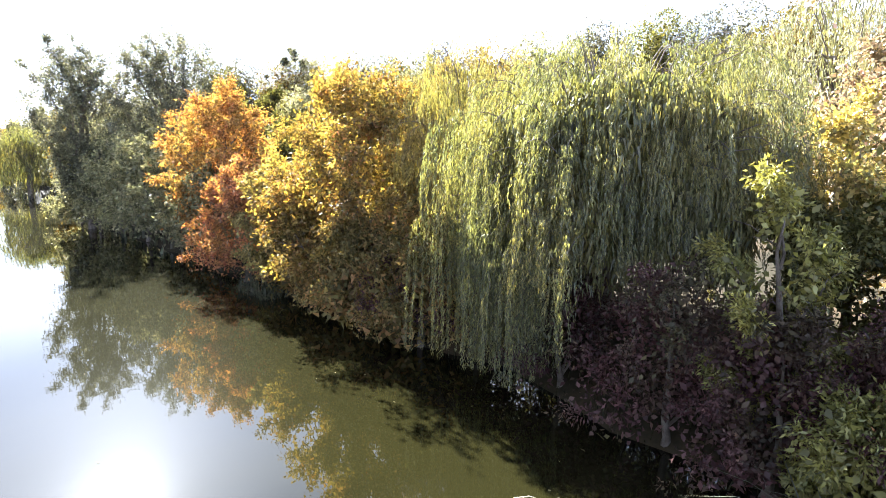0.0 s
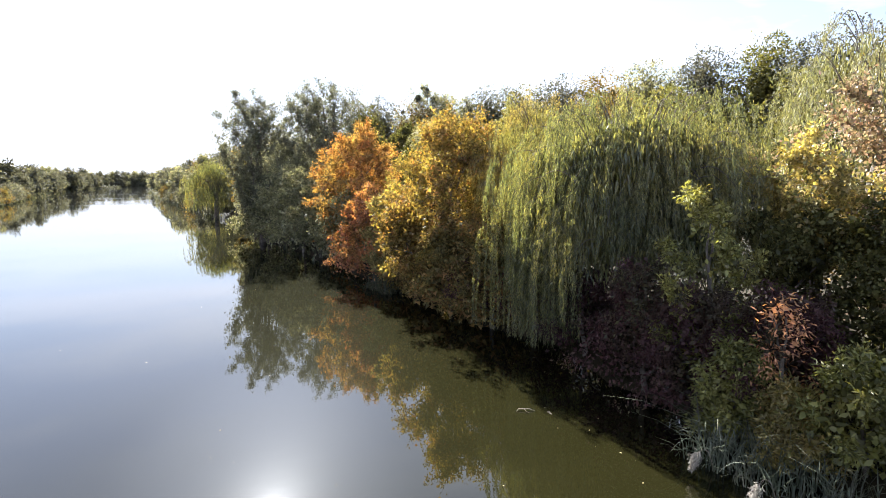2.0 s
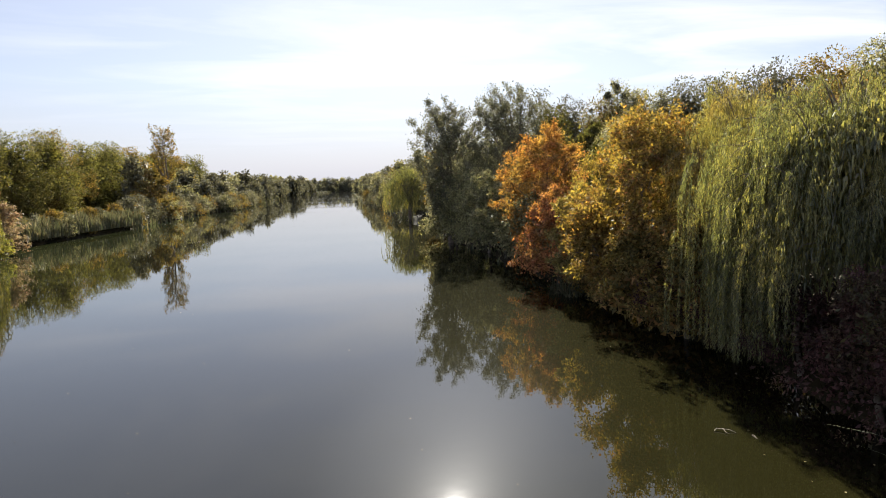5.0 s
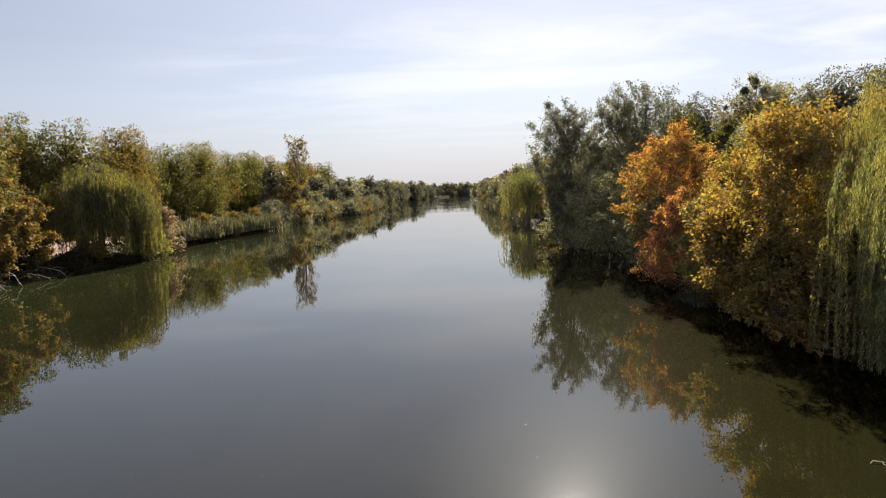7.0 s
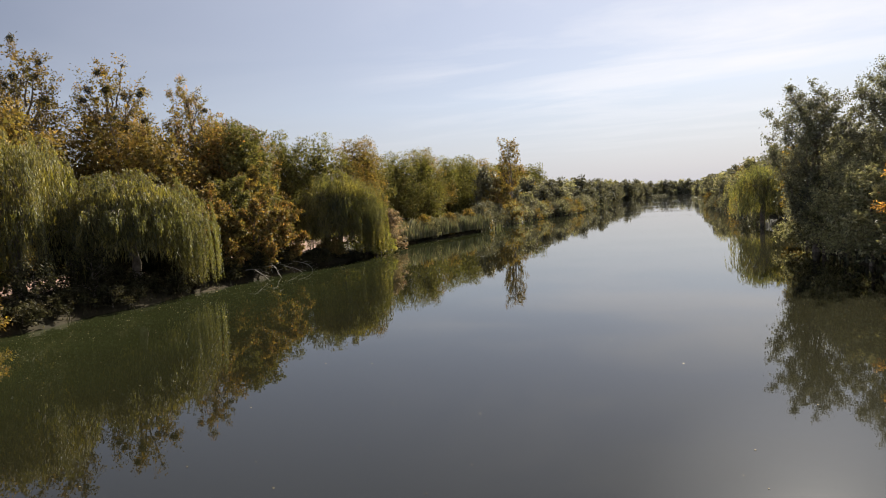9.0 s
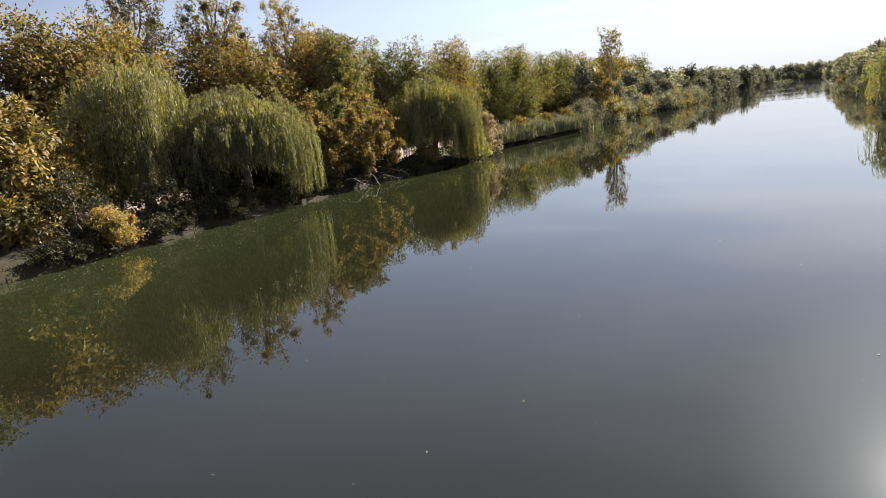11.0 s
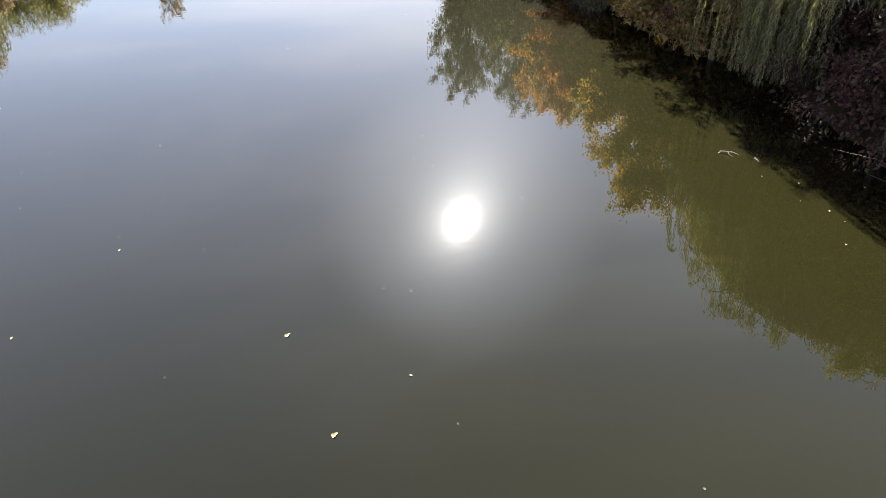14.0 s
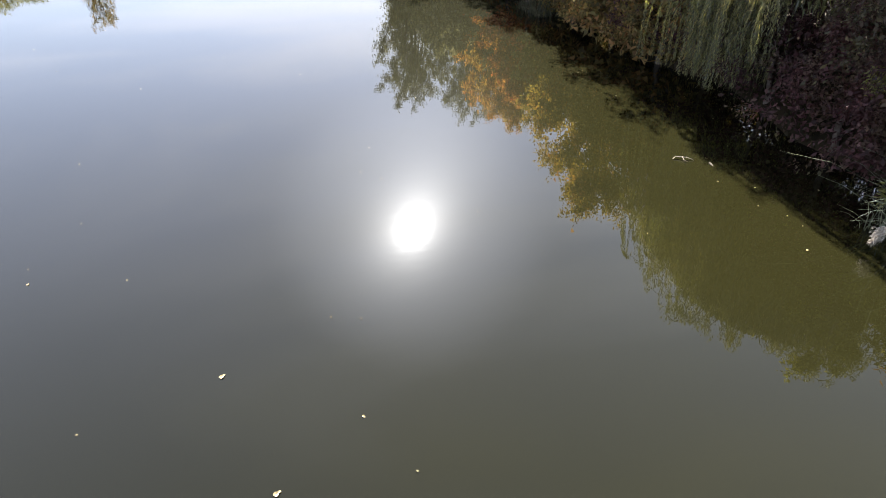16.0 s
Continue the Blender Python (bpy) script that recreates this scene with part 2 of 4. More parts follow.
def water_material():
    """Murky, slow water: an olive body under a smooth surface with faint ripples."""
    m, n, l = material("river_water")
    coord = n.new("ShaderNodeTexCoord")
    mp = n.new("ShaderNodeMapping")
    mp.inputs["Scale"].default_value = (0.5, 1.0, 1.0)
    l.new(coord.outputs["Object"], mp.inputs[0])
    n1, n2, n3 = (n.new("ShaderNodeTexNoise") for _ in range(3))
    for q, s, d in ((n1, 2.6, 3), (n2, 0.035, 3), (n3, 0.22, 2)):
        q.inputs["Scale"].default_value, q.inputs["Detail"].default_value = s, d
        l.new(mp.outputs[0], q.inputs["Vector"])
    calm = n.new("ShaderNodeMapRange")
    calm.inputs["From Min"].default_value, calm.inputs["From Max"].default_value = 0.45, 0.7
    calm.inputs["To Min"].default_value, calm.inputs["To Max"].default_value = 0.5, 1.4
    l.new(n2.outputs["Fac"], calm.inputs["Value"])
    # streaks of wind far down the open river
    n4 = n.new("ShaderNodeTexNoise")
    n4.inputs["Scale"].default_value, n4.inputs["Detail"].default_value = 0.03, 2
    mp4 = n.new("ShaderNodeMapping")
    mp4.inputs["Scale"].default_value = (0.6, 1.5, 1.0)
    l.new(coord.outputs["Object"], mp4.inputs[0])
    l.new(mp4.outputs[0], n4.inputs["Vector"])
    gust = n.new("ShaderNodeMapRange")
    gust.inputs["From Min"].default_value, gust.inputs["From Max"].default_value = 0.5, 0.6
    gust.inputs["To Max"].default_value = 9.0
    l.new(n4.outputs["Fac"], gust.inputs["Value"])
    sy = n.new("ShaderNodeSeparateXYZ")
    l.new(coord.outputs["Object"], sy.inputs[0])
    down = n.new("ShaderNodeMapRange")
    down.inputs["From Min"].default_value, down.inputs["From Max"].default_value = 130.0, 300.0
    l.new(sy.outputs["Y"], down.inputs["Value"])
    gusts = n.new("ShaderNodeMath")
    gusts.operation = "MULTIPLY_ADD"
    l.new(gust.outputs[0], gusts.inputs[0])
    l.new(down.outputs[0], gusts.inputs[1])
    l.new(calm.outputs[0], gusts.inputs[2])
    h = n.new("ShaderNodeMath")
    h.operation = "MULTIPLY"
    l.new(n1.outputs["Fac"], h.inputs[0])
    l.new(gusts.outputs[0], h.inputs[1])
    bp = n.new("ShaderNodeBump")
    bp.inputs["Strength"].default_value, bp.inputs["Distance"].default_value = 1.0, 0.0014
    l.new(h.outputs[0], bp.inputs["Height"])
    brown = ramp(n, [(0.0081, 0.0076, 0.0025), (0.0108, 0.0099, 0.0030)])
    green = ramp(n, [(0.0152, 0.0180, 0.0063), (0.0198, 0.0235, 0.0084)])
    l.new(n3.outputs["Fac"], brown.inputs[0])
    l.new(n3.outputs["Fac"], green.inputs[0])
    # algae thicken towards the open bank
    sx = n.new("ShaderNodeSeparateXYZ")
    l.new(coord.outputs["Object"], sx.inputs[0])
    wav = n.new("ShaderNodeMath")
    wav.operation, wav.inputs[1].default_value = "MULTIPLY_ADD", 14.0
    l.new(n3.outputs["Fac"], wav.inputs[0])
    l.new(sx.outputs["X"], wav.inputs[2])
    algae = n.new("ShaderNodeMapRange")
    algae.inputs["From Min"].default_value, algae.inputs["From Max"].default_value = -13.0, -36.0
    l.new(wav.outputs[0], algae.inputs["Value"])
    tint = n.new("ShaderNodeMix")
    tint.data_type = "RGBA"
    l.new(algae.outputs[0], tint.inputs["Factor"])
    # deep water in midstream is greyer, the shallows by the wooded bank brown
    grey = ramp(n, [(0.0058, 0.0056, 0.0025), (0.0074, 0.0070, 0.0032)])
    l.new(n3.outputs["Fac"], grey.inputs[0])
    shallow = n.new("ShaderNodeMapRange")
    shallow.inputs["From Min"].default_value, shallow.inputs["From Max"].default_value = 4.0, 15.0
    l.new(wav.outputs[0], shallow.inputs["Value"])
    deep = n.new("ShaderNodeMix")
    deep.data_type = "RGBA"
    l.new(shallow.outputs[0], deep.inputs["Factor"])
    l.new(grey.outputs[0], deep.inputs["A"])
    l.new(brown.outputs[0], deep.inputs["B"])
    l.new(deep.outputs["Result"], tint.inputs["A"])
    l.new(green.outputs[0], tint.inputs["B"])
    p = n.new("ShaderNodeBsdfPrincipled")
    p.inputs["Roughness"].default_value, p.inputs["IOR"].default_value = 0.006, 1.54
    l.new(tint.outputs["Result"], p.inputs["Base Color"])
    l.new(bp.outputs[0], p.inputs["Normal"])
    # faint wind ripples, drawn out along the river, spread the sun's glint
    across = n.new("ShaderNodeCombineXYZ")
    across.inputs[0].default_value = 1.0
    last = p
    for rough, share in ((0.09, 0.0035), (0.25, 0.006)):
        rip = n.new("ShaderNodeBsdfPrincipled")
        rip.inputs["Roughness"].default_value, rip.inputs["IOR"].default_value = rough, 1.4
        rip.inputs["Anisotropic"].default_value = 0.5
        l.new(across.outputs[0], rip.inputs["Tangent"])
        l.new(tint.outputs["Result"], rip.inputs["Base Color"])
        l.new(bp.outputs[0], rip.inputs["Normal"])
        mix = n.new("ShaderNodeMixShader")
        mix.inputs[0].default_value = share
        l.new(last.outputs[0], mix.inputs[1])
        l.new(rip.outputs[0], mix.inputs[2])
        last = mix
    o = n.new("ShaderNodeOutputMaterial")
    l.new(mix.outputs[0], o.inputs["Surface"])
    return m


WATER = water_material()
BARK = rough_material("bark", [(0.05, 0.04, 0.03), (0.13, 0.105, 0.08), (0.2, 0.17, 0.13)], 3.0, 0.6)
BARK_PALE = rough_material("pale_bark", [(0.16, 0.14, 0.12), (0.3, 0.27, 0.23)], 3.0, 0.5)
EARTH = rough_material("leaf_litter", [(0.013, 0.012, 0.007), (0.03, 0.024, 0.013), (0.068, 0.047, 0.024)], 0.25, 0.5, 0.95, 22)
DIRT = rough_material("dry_dirt", [(0.13, 0.08, 0.06), (0.18, 0.115, 0.09), (0.22, 0.15, 0.115)], 0.15, 0.4, 0.95, 18)
LEAVES = {
    "willow": leaf_material("willow_leaves", [(0.0784, 0.0872, 0.0215), (0.1305, 0.1308, 0.0267), (0.1957, 0.1744, 0.0304)], [(0.1241, 0.1221, 0.0215), (0.2087, 0.1800, 0.0267), (0.3001, 0.2344, 0.0304)], 0.5, 0.05, 0.3),
    "willow_deep": leaf_material("olive_willow_leaves", [(0.0704, 0.0712, 0.0119), (0.1160, 0.1082, 0.0159), (0.1700, 0.1483, 0.0190)], [(0.1079, 0.0966, 0.0135), (0.1823, 0.1507, 0.0174), (0.2363, 0.1817, 0.0188)], 0.48, 0.035, 0.25),
    "willow_gold": leaf_material("golden_willow_leaves", [(0.3150, 0.2184, 0.0320), (0.4125, 0.2964, 0.0400)], [(0.2700, 0.2496, 0.0400), (0.3750, 0.3120, 0.0400)], 0.36, 0.04, 0.4),
    "willow_pale": leaf_material("pale_willow_leaves", [(0.1299, 0.1312, 0.0305), (0.1948, 0.1784, 0.0458)], [(0.2165, 0.1784, 0.0407), (0.1840, 0.1679, 0.0508)], 0.36, 0.060, 0.4),
    "green": leaf_material("green_leaves", [(0.0875, 0.0879, 0.0162), (0.1273, 0.1222, 0.0205), (0.1672, 0.1451, 0.0228)], [(0.1352, 0.1260, 0.0205), (0.1989, 0.1604, 0.0238)], 0.33, 0.015),
    "dusk": leaf_material("dusky_poplar_leaves", [(0.1193, 0.1156, 0.0614), (0.1751, 0.1650, 0.0792), (0.2387, 0.2063, 0.1024)], [(0.1432, 0.1452, 0.0614), (0.2546, 0.2311, 0.0956)], 0.32, 0.04),
    "dark": leaf_material("dark_green_leaves", [(0.1652, 0.1616, 0.0450), (0.2446, 0.2262, 0.0844), (0.3042, 0.2520, 0.1125)], [(0.2050, 0.1939, 0.0652), (0.3174, 0.2715, 0.0878)], 0.33, 0.04),
    # orange leaves, colour brightened in place of sun the willow blocks
    "flame": leaf_material("flame_leaves", [(0.7200, 0.2304, 0.0480), (0.8160, 0.3456, 0.0672), (0.5760, 0.1920, 0.0576)], [(0.6720, 0.2880, 0.0768), (0.8160, 0.4032, 0.0768)], 0.36, 0.04),
    "olive": leaf_material("olive_leaves", [(0.1151, 0.0940, 0.0151), (0.1842, 0.1321, 0.0182)], [(0.2150, 0.1287, 0.0177), (0.2686, 0.1600, 0.0201)], 0.35, 0.015),
    "orange": leaf_material("orange_leaves", [(0.4876, 0.1895, 0.0245), (0.5689, 0.2745, 0.0327), (0.4470, 0.1438, 0.0245)], [(0.4876, 0.2810, 0.0382), (0.3088, 0.1961, 0.0327)], 0.45, 0.015),
    "yellow": leaf_material("yellow_leaves", [(0.2365, 0.1705, 0.0198), (0.3740, 0.2365, 0.0205), (0.1265, 0.1188, 0.0220)], [(0.4070, 0.1650, 0.0205), (0.1760, 0.1298, 0.0220), (0.3300, 0.1958, 0.0205)], 0.48, 0.025, 0.8),
    "far": leaf_material("distant_leaves", [(0.0903, 0.0881, 0.0419), (0.1228, 0.1120, 0.0491)], [(0.1084, 0.0976, 0.0433), (0.1409, 0.1193, 0.0520)], 0.30, 0.04),
    "lemon": leaf_material("lemon_leaves", [(0.3910, 0.2992, 0.0360), (0.4930, 0.3344, 0.0405), (0.2890, 0.2552, 0.0405)], [(0.2210, 0.2200, 0.0405), (0.4250, 0.2728, 0.0450)], 0.37, 0.04),
    "rust": leaf_material("rust_leaves", [(0.5225, 0.1350, 0.0240), (0.5890, 0.2340, 0.0280), (0.3990, 0.1170, 0.0280)], [(0.3420, 0.1170, 0.0360), (0.5700, 0.2880, 0.0320), (0.2470, 0.1440, 0.0360)], 0.45, 0.04),
    "pink": leaf_material("pinkish_leaves", [(0.4, 0.25, 0.13), (0.34, 0.25, 0.1), (0.2, 0.17, 0.06)], [(0.3, 0.25, 0.08), (0.4, 0.2, 0.11), (0.18, 0.16, 0.05)], 0.30, 0.04),
    "plum": leaf_material("plum_leaves", [(0.0788, 0.0250, 0.0235), (0.1212, 0.0533, 0.0441)], [(0.0606, 0.0533, 0.0263), (0.1031, 0.0814, 0.0235)], 0.25, 0.015),
    "lime": leaf_material("lime_leaves", [(0.1895, 0.1882, 0.0243), (0.2868, 0.2614, 0.0270)], [(0.3672, 0.2927, 0.0270), (0.2525, 0.2352, 0.0243)], 0.35, 0.04),
    "mixed": leaf_material("autumn_leaves", [(0.1348, 0.1092, 0.0187), (0.2527, 0.1677, 0.0250), (0.3875, 0.1715, 0.0218)], [(0.1095, 0.0936, 0.0174), (0.2021, 0.1403, 0.0212)], 0.35, 0.015),
    "reed": leaf_material("reed_blades", [(0.08, 0.09, 0.03), (0.14, 0.13, 0.05), (0.22, 0.17, 0.075)], [(0.075, 0.085, 0.028), (0.13, 0.115, 0.045)], 0.25, 0.04),
    "reed_pale": leaf_material("pale_reed_blades", [(0.1280, 0.1520, 0.0800), (0.1920, 0.2080, 0.1120)], [(0.1600, 0.1760, 0.0800), (0.2720, 0.2400, 0.1280)], 0.25, 0.060),
    # deep shade under the trees put into the leaf colour
    "shade_dark": leaf_material("shade_darkened_leaves", [(0.0298, 0.0299, 0.0109), (0.0536, 0.0499, 0.0173)], [(0.0387, 0.0333, 0.0137), (0.0654, 0.0532, 0.0182)], 0.25, 0.008),
    "mistletoe": leaf_material("mistletoe_leaves", [(0.04, 0.045, 0.015), (0.06, 0.06, 0.02)], [(0.05, 0.04, 0.015), (0.06, 0.065, 0.02)], 0.18, 0.04),
}

# ---- mesh builders ----
def part(name, me, mat, parent=None, label=""):
    me.materials.append(mat)
    ob = new(name, me)
    if parent:
        ob.parent = parent
    if label:
        tagged(ob, label)
    return ob


def thing(name, x, y, z, label, category, group="", kind=""):
    ob = new(name)
    ob.location = (x, y, z)
    ob.empty_display_size = 0.3
    return tagged(ob, label, category, group, kind)


def quads(name, verts):
    """A mesh of separate faces, each with its own corners: verts is (faces, corners, 3)."""
    k, c = verts.shape[:2]
    me = bpy.data.meshes.new(name)
    me.vertices.add(k * c)
    me.vertices.foreach_set("co", verts.astype(np.float32).ravel())
    me.loops.add(k * c)
    me.loops.foreach_set("vertex_index", np.arange(k * c, dtype=np.int32))
    me.polygons.add(k)
    me.polygons.foreach_set("loop_start", np.arange(0, k * c, c, dtype=np.int32))
    me.update(calc_edges=True)
    return me


def unit(v):
    return v / np.maximum(np.linalg.norm(v, axis=-1, keepdims=True), 1e-6)


def leaves(rng, at, along, length, width, flutter=0.35, face=0.0, plain=False):
    """Pointed leaves at the places, each pointing along its own way, folded a little on the midrib; face turns their upper sides to the light."""
    k = len(at)
    along = unit(along + rng.normal(0, flutter, (k, 3)))
    side = unit(np.cross(along, rng.normal(0, 1, (k, 3)) + np.array(face) * np.ones((k, 3))))
    up = np.cross(side, along)
    ln = length * rng.uniform(0.65, 1.3, (k, 1))
    wd = width * rng.uniform(0.7, 1.25, (k, 1))
    tip = at + along * ln - up * ln * 0.12
    if plain:
        base = at + along * ln * 0.1
        return np.stack([base + side * wd / 2, tip, base - side * wd / 2], 1)
    mid = at + along * ln * 0.45
    return np.stack([at, mid + side * wd / 2 + up * wd * 0.12, tip, mid - side * wd / 2 + up * wd * 0.12], 1)


def tubes(name, paths, sides=6):
    """Tapered round stems: each path is (points, radii)."""
    vs, fs = [], []
    for pts, radii in paths:
        pts = np.asarray(pts, float)
        tang = unit(np.gradient(pts, axis=0))
        ref = np.array([0.31, 0.17, 0.93]) if abs(tang[0][2]) < 0.8 else np.array([0.95, 0.2, 0.1])
        a = unit(np.cross(tang, ref))
        b = np.cross(tang, a)
        base = len(vs)
        for i in range(len(pts)):
            for s in range(sides):
                w = 2 * math.pi * s / sides
                vs.append(tuple(pts[i] + radii[i] * (math.cos(w) * a[i] + math.sin(w) * b[i])))
        for i in range(len(pts) - 1):
            for s in range(sides):
                p, q = base + i * sides + s, base + i * sides + (s + 1) % sides
                fs.append((p, q, q + sides, p + sides))
        fs.append(tuple(base + (len(pts) - 1) * sides + s for s in range(sides)))
    me = bpy.data.meshes.new(name)
    me.from_pydata(vs, [], fs)
    me.polygons.foreach_set("use_smooth", [True] * len(me.polygons))
    return me


def bent(rng, a, b, n=7, sag=0.0, wob=0.06):
    """A crooked path from a to b."""
    a, b = np.asarray(a, float), np.asarray(b, float)
    u = np.linspace(0, 1, n)[:, None]
    p = a + (b - a) * u
    w = np.linalg.norm(b - a) * wob
    off = np.cumsum(rng.normal(0, w / 2, (n, 3)), 0)
    off -= u * off[-1]
    off[0] = 0
    return p + off + np.array([0, 0, 1]) * sag * (u * (1 - u)) * 4


def envelope(u, shape):
    """The crown's relative radius at the relative height u."""
    if shape == "vase":
        return (0.42 + 0.58 * np.clip(u / 0.6, 0, 1)) * np.sqrt(np.clip(1 - np.clip((u - 0.55) / 0.5, 0, 1) ** 2, 0, 1))
    if shape == "tall":
        return np.clip(np.sin(np.pi * np.clip(u, 0, 1) ** 0.7), 0, 1) ** 0.7
    if shape == "bush":
        return np.clip(1 - u ** 2.4, 0.05, 1) ** 0.6
    return np.clip(np.sin(np.pi * (0.12 + 0.86 * u) ** 0.85), 0, 1) ** 0.55


def crown_plan(rng, height, radius, shape, low, n, lean, rise, high):
    """Boughs that climb from the trunk towards the crown's outline, their side branches, and the twigs (foot, way, length) that carry the leaves."""
    phase = rng.uniform(0, 6.28, 4)
    boughs, branches, feet, ways, lengths, owner = [], [], [], [], [], []
    for k in range(n):
        w = k * 2.39996 + rng.uniform(-0.35, 0.35)
        u = (k + 0.5) / n if shape != "bush" else ((k + 0.5) / n) ** 0.8
        wob = 1 + 0.13 * math.sin(2 * w + phase[0]) + 0.12 * math.sin(3 * w + phase[1] + 4 * u) + rng.uniform(-0.2, 0.14)
        r = 0.86 * radius * float(envelope(np.array(u), shape)) * wob
        z = height * (low + (high - low) * u) * rng.uniform(0.94, 1.04)
        tip = np.array([math.cos(w) * r + lean[0] * u, math.sin(w) * r + lean[1] * u, min(z, height * 0.985)])
        f = max(0.06, tip[2] / height - (0.14 + 0.2 * r / max(radius, 0.1) + rise))
        foot = np.array([lean[0] * f, lean[1] * f, height * f])
        path = bent(rng, foot, tip, 7, 0.1 * r, 0.06)
        boughs.append(path)
        main = unit(path[-1] - path[0])
        subs = []
        for j in range(6):
            q = 6 * (0.36 + 0.64 * (j + rng.uniform(0.2, 0.9)) / 6)
            i = min(5, int(q))
            at = path[i] + (path[i + 1] - path[i]) * min(1.0, q - i)
            way = unit(0.6 * main + rng.normal(0, 0.5, 3) + np.array([0, 0, 0.22 + rise]) + 0.25 * np.array([math.cos(w), math.sin(w), 0]))
            ln = radius * rng.uniform(0.16, 0.33) * (1.25 - 0.45 * q / 6)
            subs.append((at, way, ln))
            m = 6
            feet.append(at + way * ln * rng.uniform(0.2, 1.0, (m, 1)))
            ways.append(unit(0.7 * way + rng.normal(0, 0.5, (m, 3)) + np.array([0, 0, 0.12 + rise])))
            lengths.append(np.maximum(0.3, radius * rng.uniform(0.07, 0.17, m)))
            owner.append(np.full(m, k))
        branches.append(subs)
    return boughs, branches, np.concatenate(feet), np.concatenate(ways), np.concatenate(lengths), np.concatenate(owner)


def tree_parts(top, rng, height, radius, mat, n_leaves, leaf, shape="round", low=0.2, clumps=60, bark=None, limbs=6, crown_label="", lean=(0, 0), fill=1.0, balls=0, spray=1.0, inner_size=1.5, twigs=0, rise=0.0, core=0.2, closed=0.0, slim=0.6):
    """Trunk, limbs and a crown of leafy twigs under the thing top."""
    bark = bark or BARK
    r0 = 0.016 * height + 0.05
    boughs, branches, foot, way, ln, owner = crown_plan(rng, height, radius, shape, low, max(10, clumps // 5), lean, rise, 0.91 if closed else 0.96)
    weight = ln * rng.uniform(0.55, 1.3, len(boughs))[owner] * rng.uniform(0.5, 1.4, len(ln))
    pick = rng.choice(len(ln), n_leaves, p=weight / weight.sum())
    side = rng.normal(0, 0.2 * spray, (n_leaves, 3)) * np.array([1, 1, fill])
    at = foot[pick] + (way[pick] * rng.uniform(0.0, 1.1, (n_leaves, 1)) + side) * ln[pick][:, None]
    if closed:
        # a closed crown: leaves on the rounded ends of the boughs
        ends = np.array([p[5] * 0.5 + p[6] * 0.5 for p in boughs])
        m = rng.integers(0, len(ends), n_leaves)
        d = unit(rng.normal(0, 1, (n_leaves, 3)) + np.array([0, 0, 0.25]))
        lobe = ends[m] + d * radius * rng.uniform(0.2, 0.36, len(ends))[m][:, None] * rng.uniform(0.6, 1.05, (n_leaves, 1)) * np.array([1, 1, 0.9])
        on = rng.uniform(0, 1, n_leaves) < closed
        at[on], side[on] = lobe[on], d[on] * 0.4
    at[:, 2] = np.maximum(at[:, 2], 0.08)
    heading = 0.5 * way[pick] + side * 2.2 + np.array([0, 0, -0.3])
    outer = leaves(rng, at, heading, leaf, leaf * slim, 0.5, unit(side + np.array([0, 0, 0.25])) * (2.6 if closed else 1.3), leaf > 0.155)
    # larger leaves close the crown's shaded inside
    if closed:
        core, inner_size = 0.35, 2.1
    k = int(n_leaves * core)
    bp = np.array(boughs)
    deep = bp[rng.integers(0, len(bp), k), rng.integers(2, 6, k)] * (np.array([0.78, 0.78, 0.9]) if closed else 1.0) + rng.normal(0, 0.12 * radius, (k, 3))
    deep[:, 2] = np.maximum(deep[:, 2], 0.2)
    inner = leaves(rng, deep, rng.normal(0, 1, (k, 3)), leaf * inner_size, leaf * inner_size * 0.65, 0.5, 0.0, leaf > 0.155)
    part("crown", quads("crown", np.concatenate([outer, inner])), mat, top, crown_label)
    trunk = bent(rng, (0, 0, -0.3), (lean[0] * 0.8, lean[1] * 0.8, height * 0.84), 9, 0, 0.03)
    rads = np.linspace(1, 0.12, 9) * r0
    rads[0] *= 1.35
    part("trunk", tubes("trunk", [(trunk, rads)], 8), bark, top)
    for k in range(min(limbs, len(boughs))):
        b = (k * len(boughs)) // limbs
        p = boughs[b]
        f = p[0][2] / height
        limb = part("limb", tubes("limb", [(p, np.linspace(0.45, 0.06, 7) * r0 * (1 - 0.6 * f))], 5), bark, top)
        for i in range(min(twigs, 6)):
            a, d, l = branches[b][(i * 2) % 6 if twigs < 4 else i]
            part("twig", tubes("twig", [(bent(rng, a, a + d * l * 1.25, 5, 0.03 * radius, 0.07), np.linspace(0.12, 0.03, 5) * r0)], 4), bark, limb)
    hung, tips = [], foot[foot[:, 2] > 0.62 * height]
    for _ in range(balls * 12):
        q = tips[rng.integers(len(tips))]
        if len(hung) < balls and all(np.linalg.norm(q - p) > 0.22 * radius for p in hung):
            hung.append(q)
    for q in hung:
        k = 260
        dd = unit(rng.normal(0, 1, (k, 3)))
        s = 0.42 * rng.uniform(0.6, 1.3)
        part("mistletoe", quads("mistletoe", leaves(rng, q + dd * s * rng.uniform(0.2, 1, (k, 1)), dd, s * 0.5, s * 0.26)), LEAVES["mistletoe"], top)


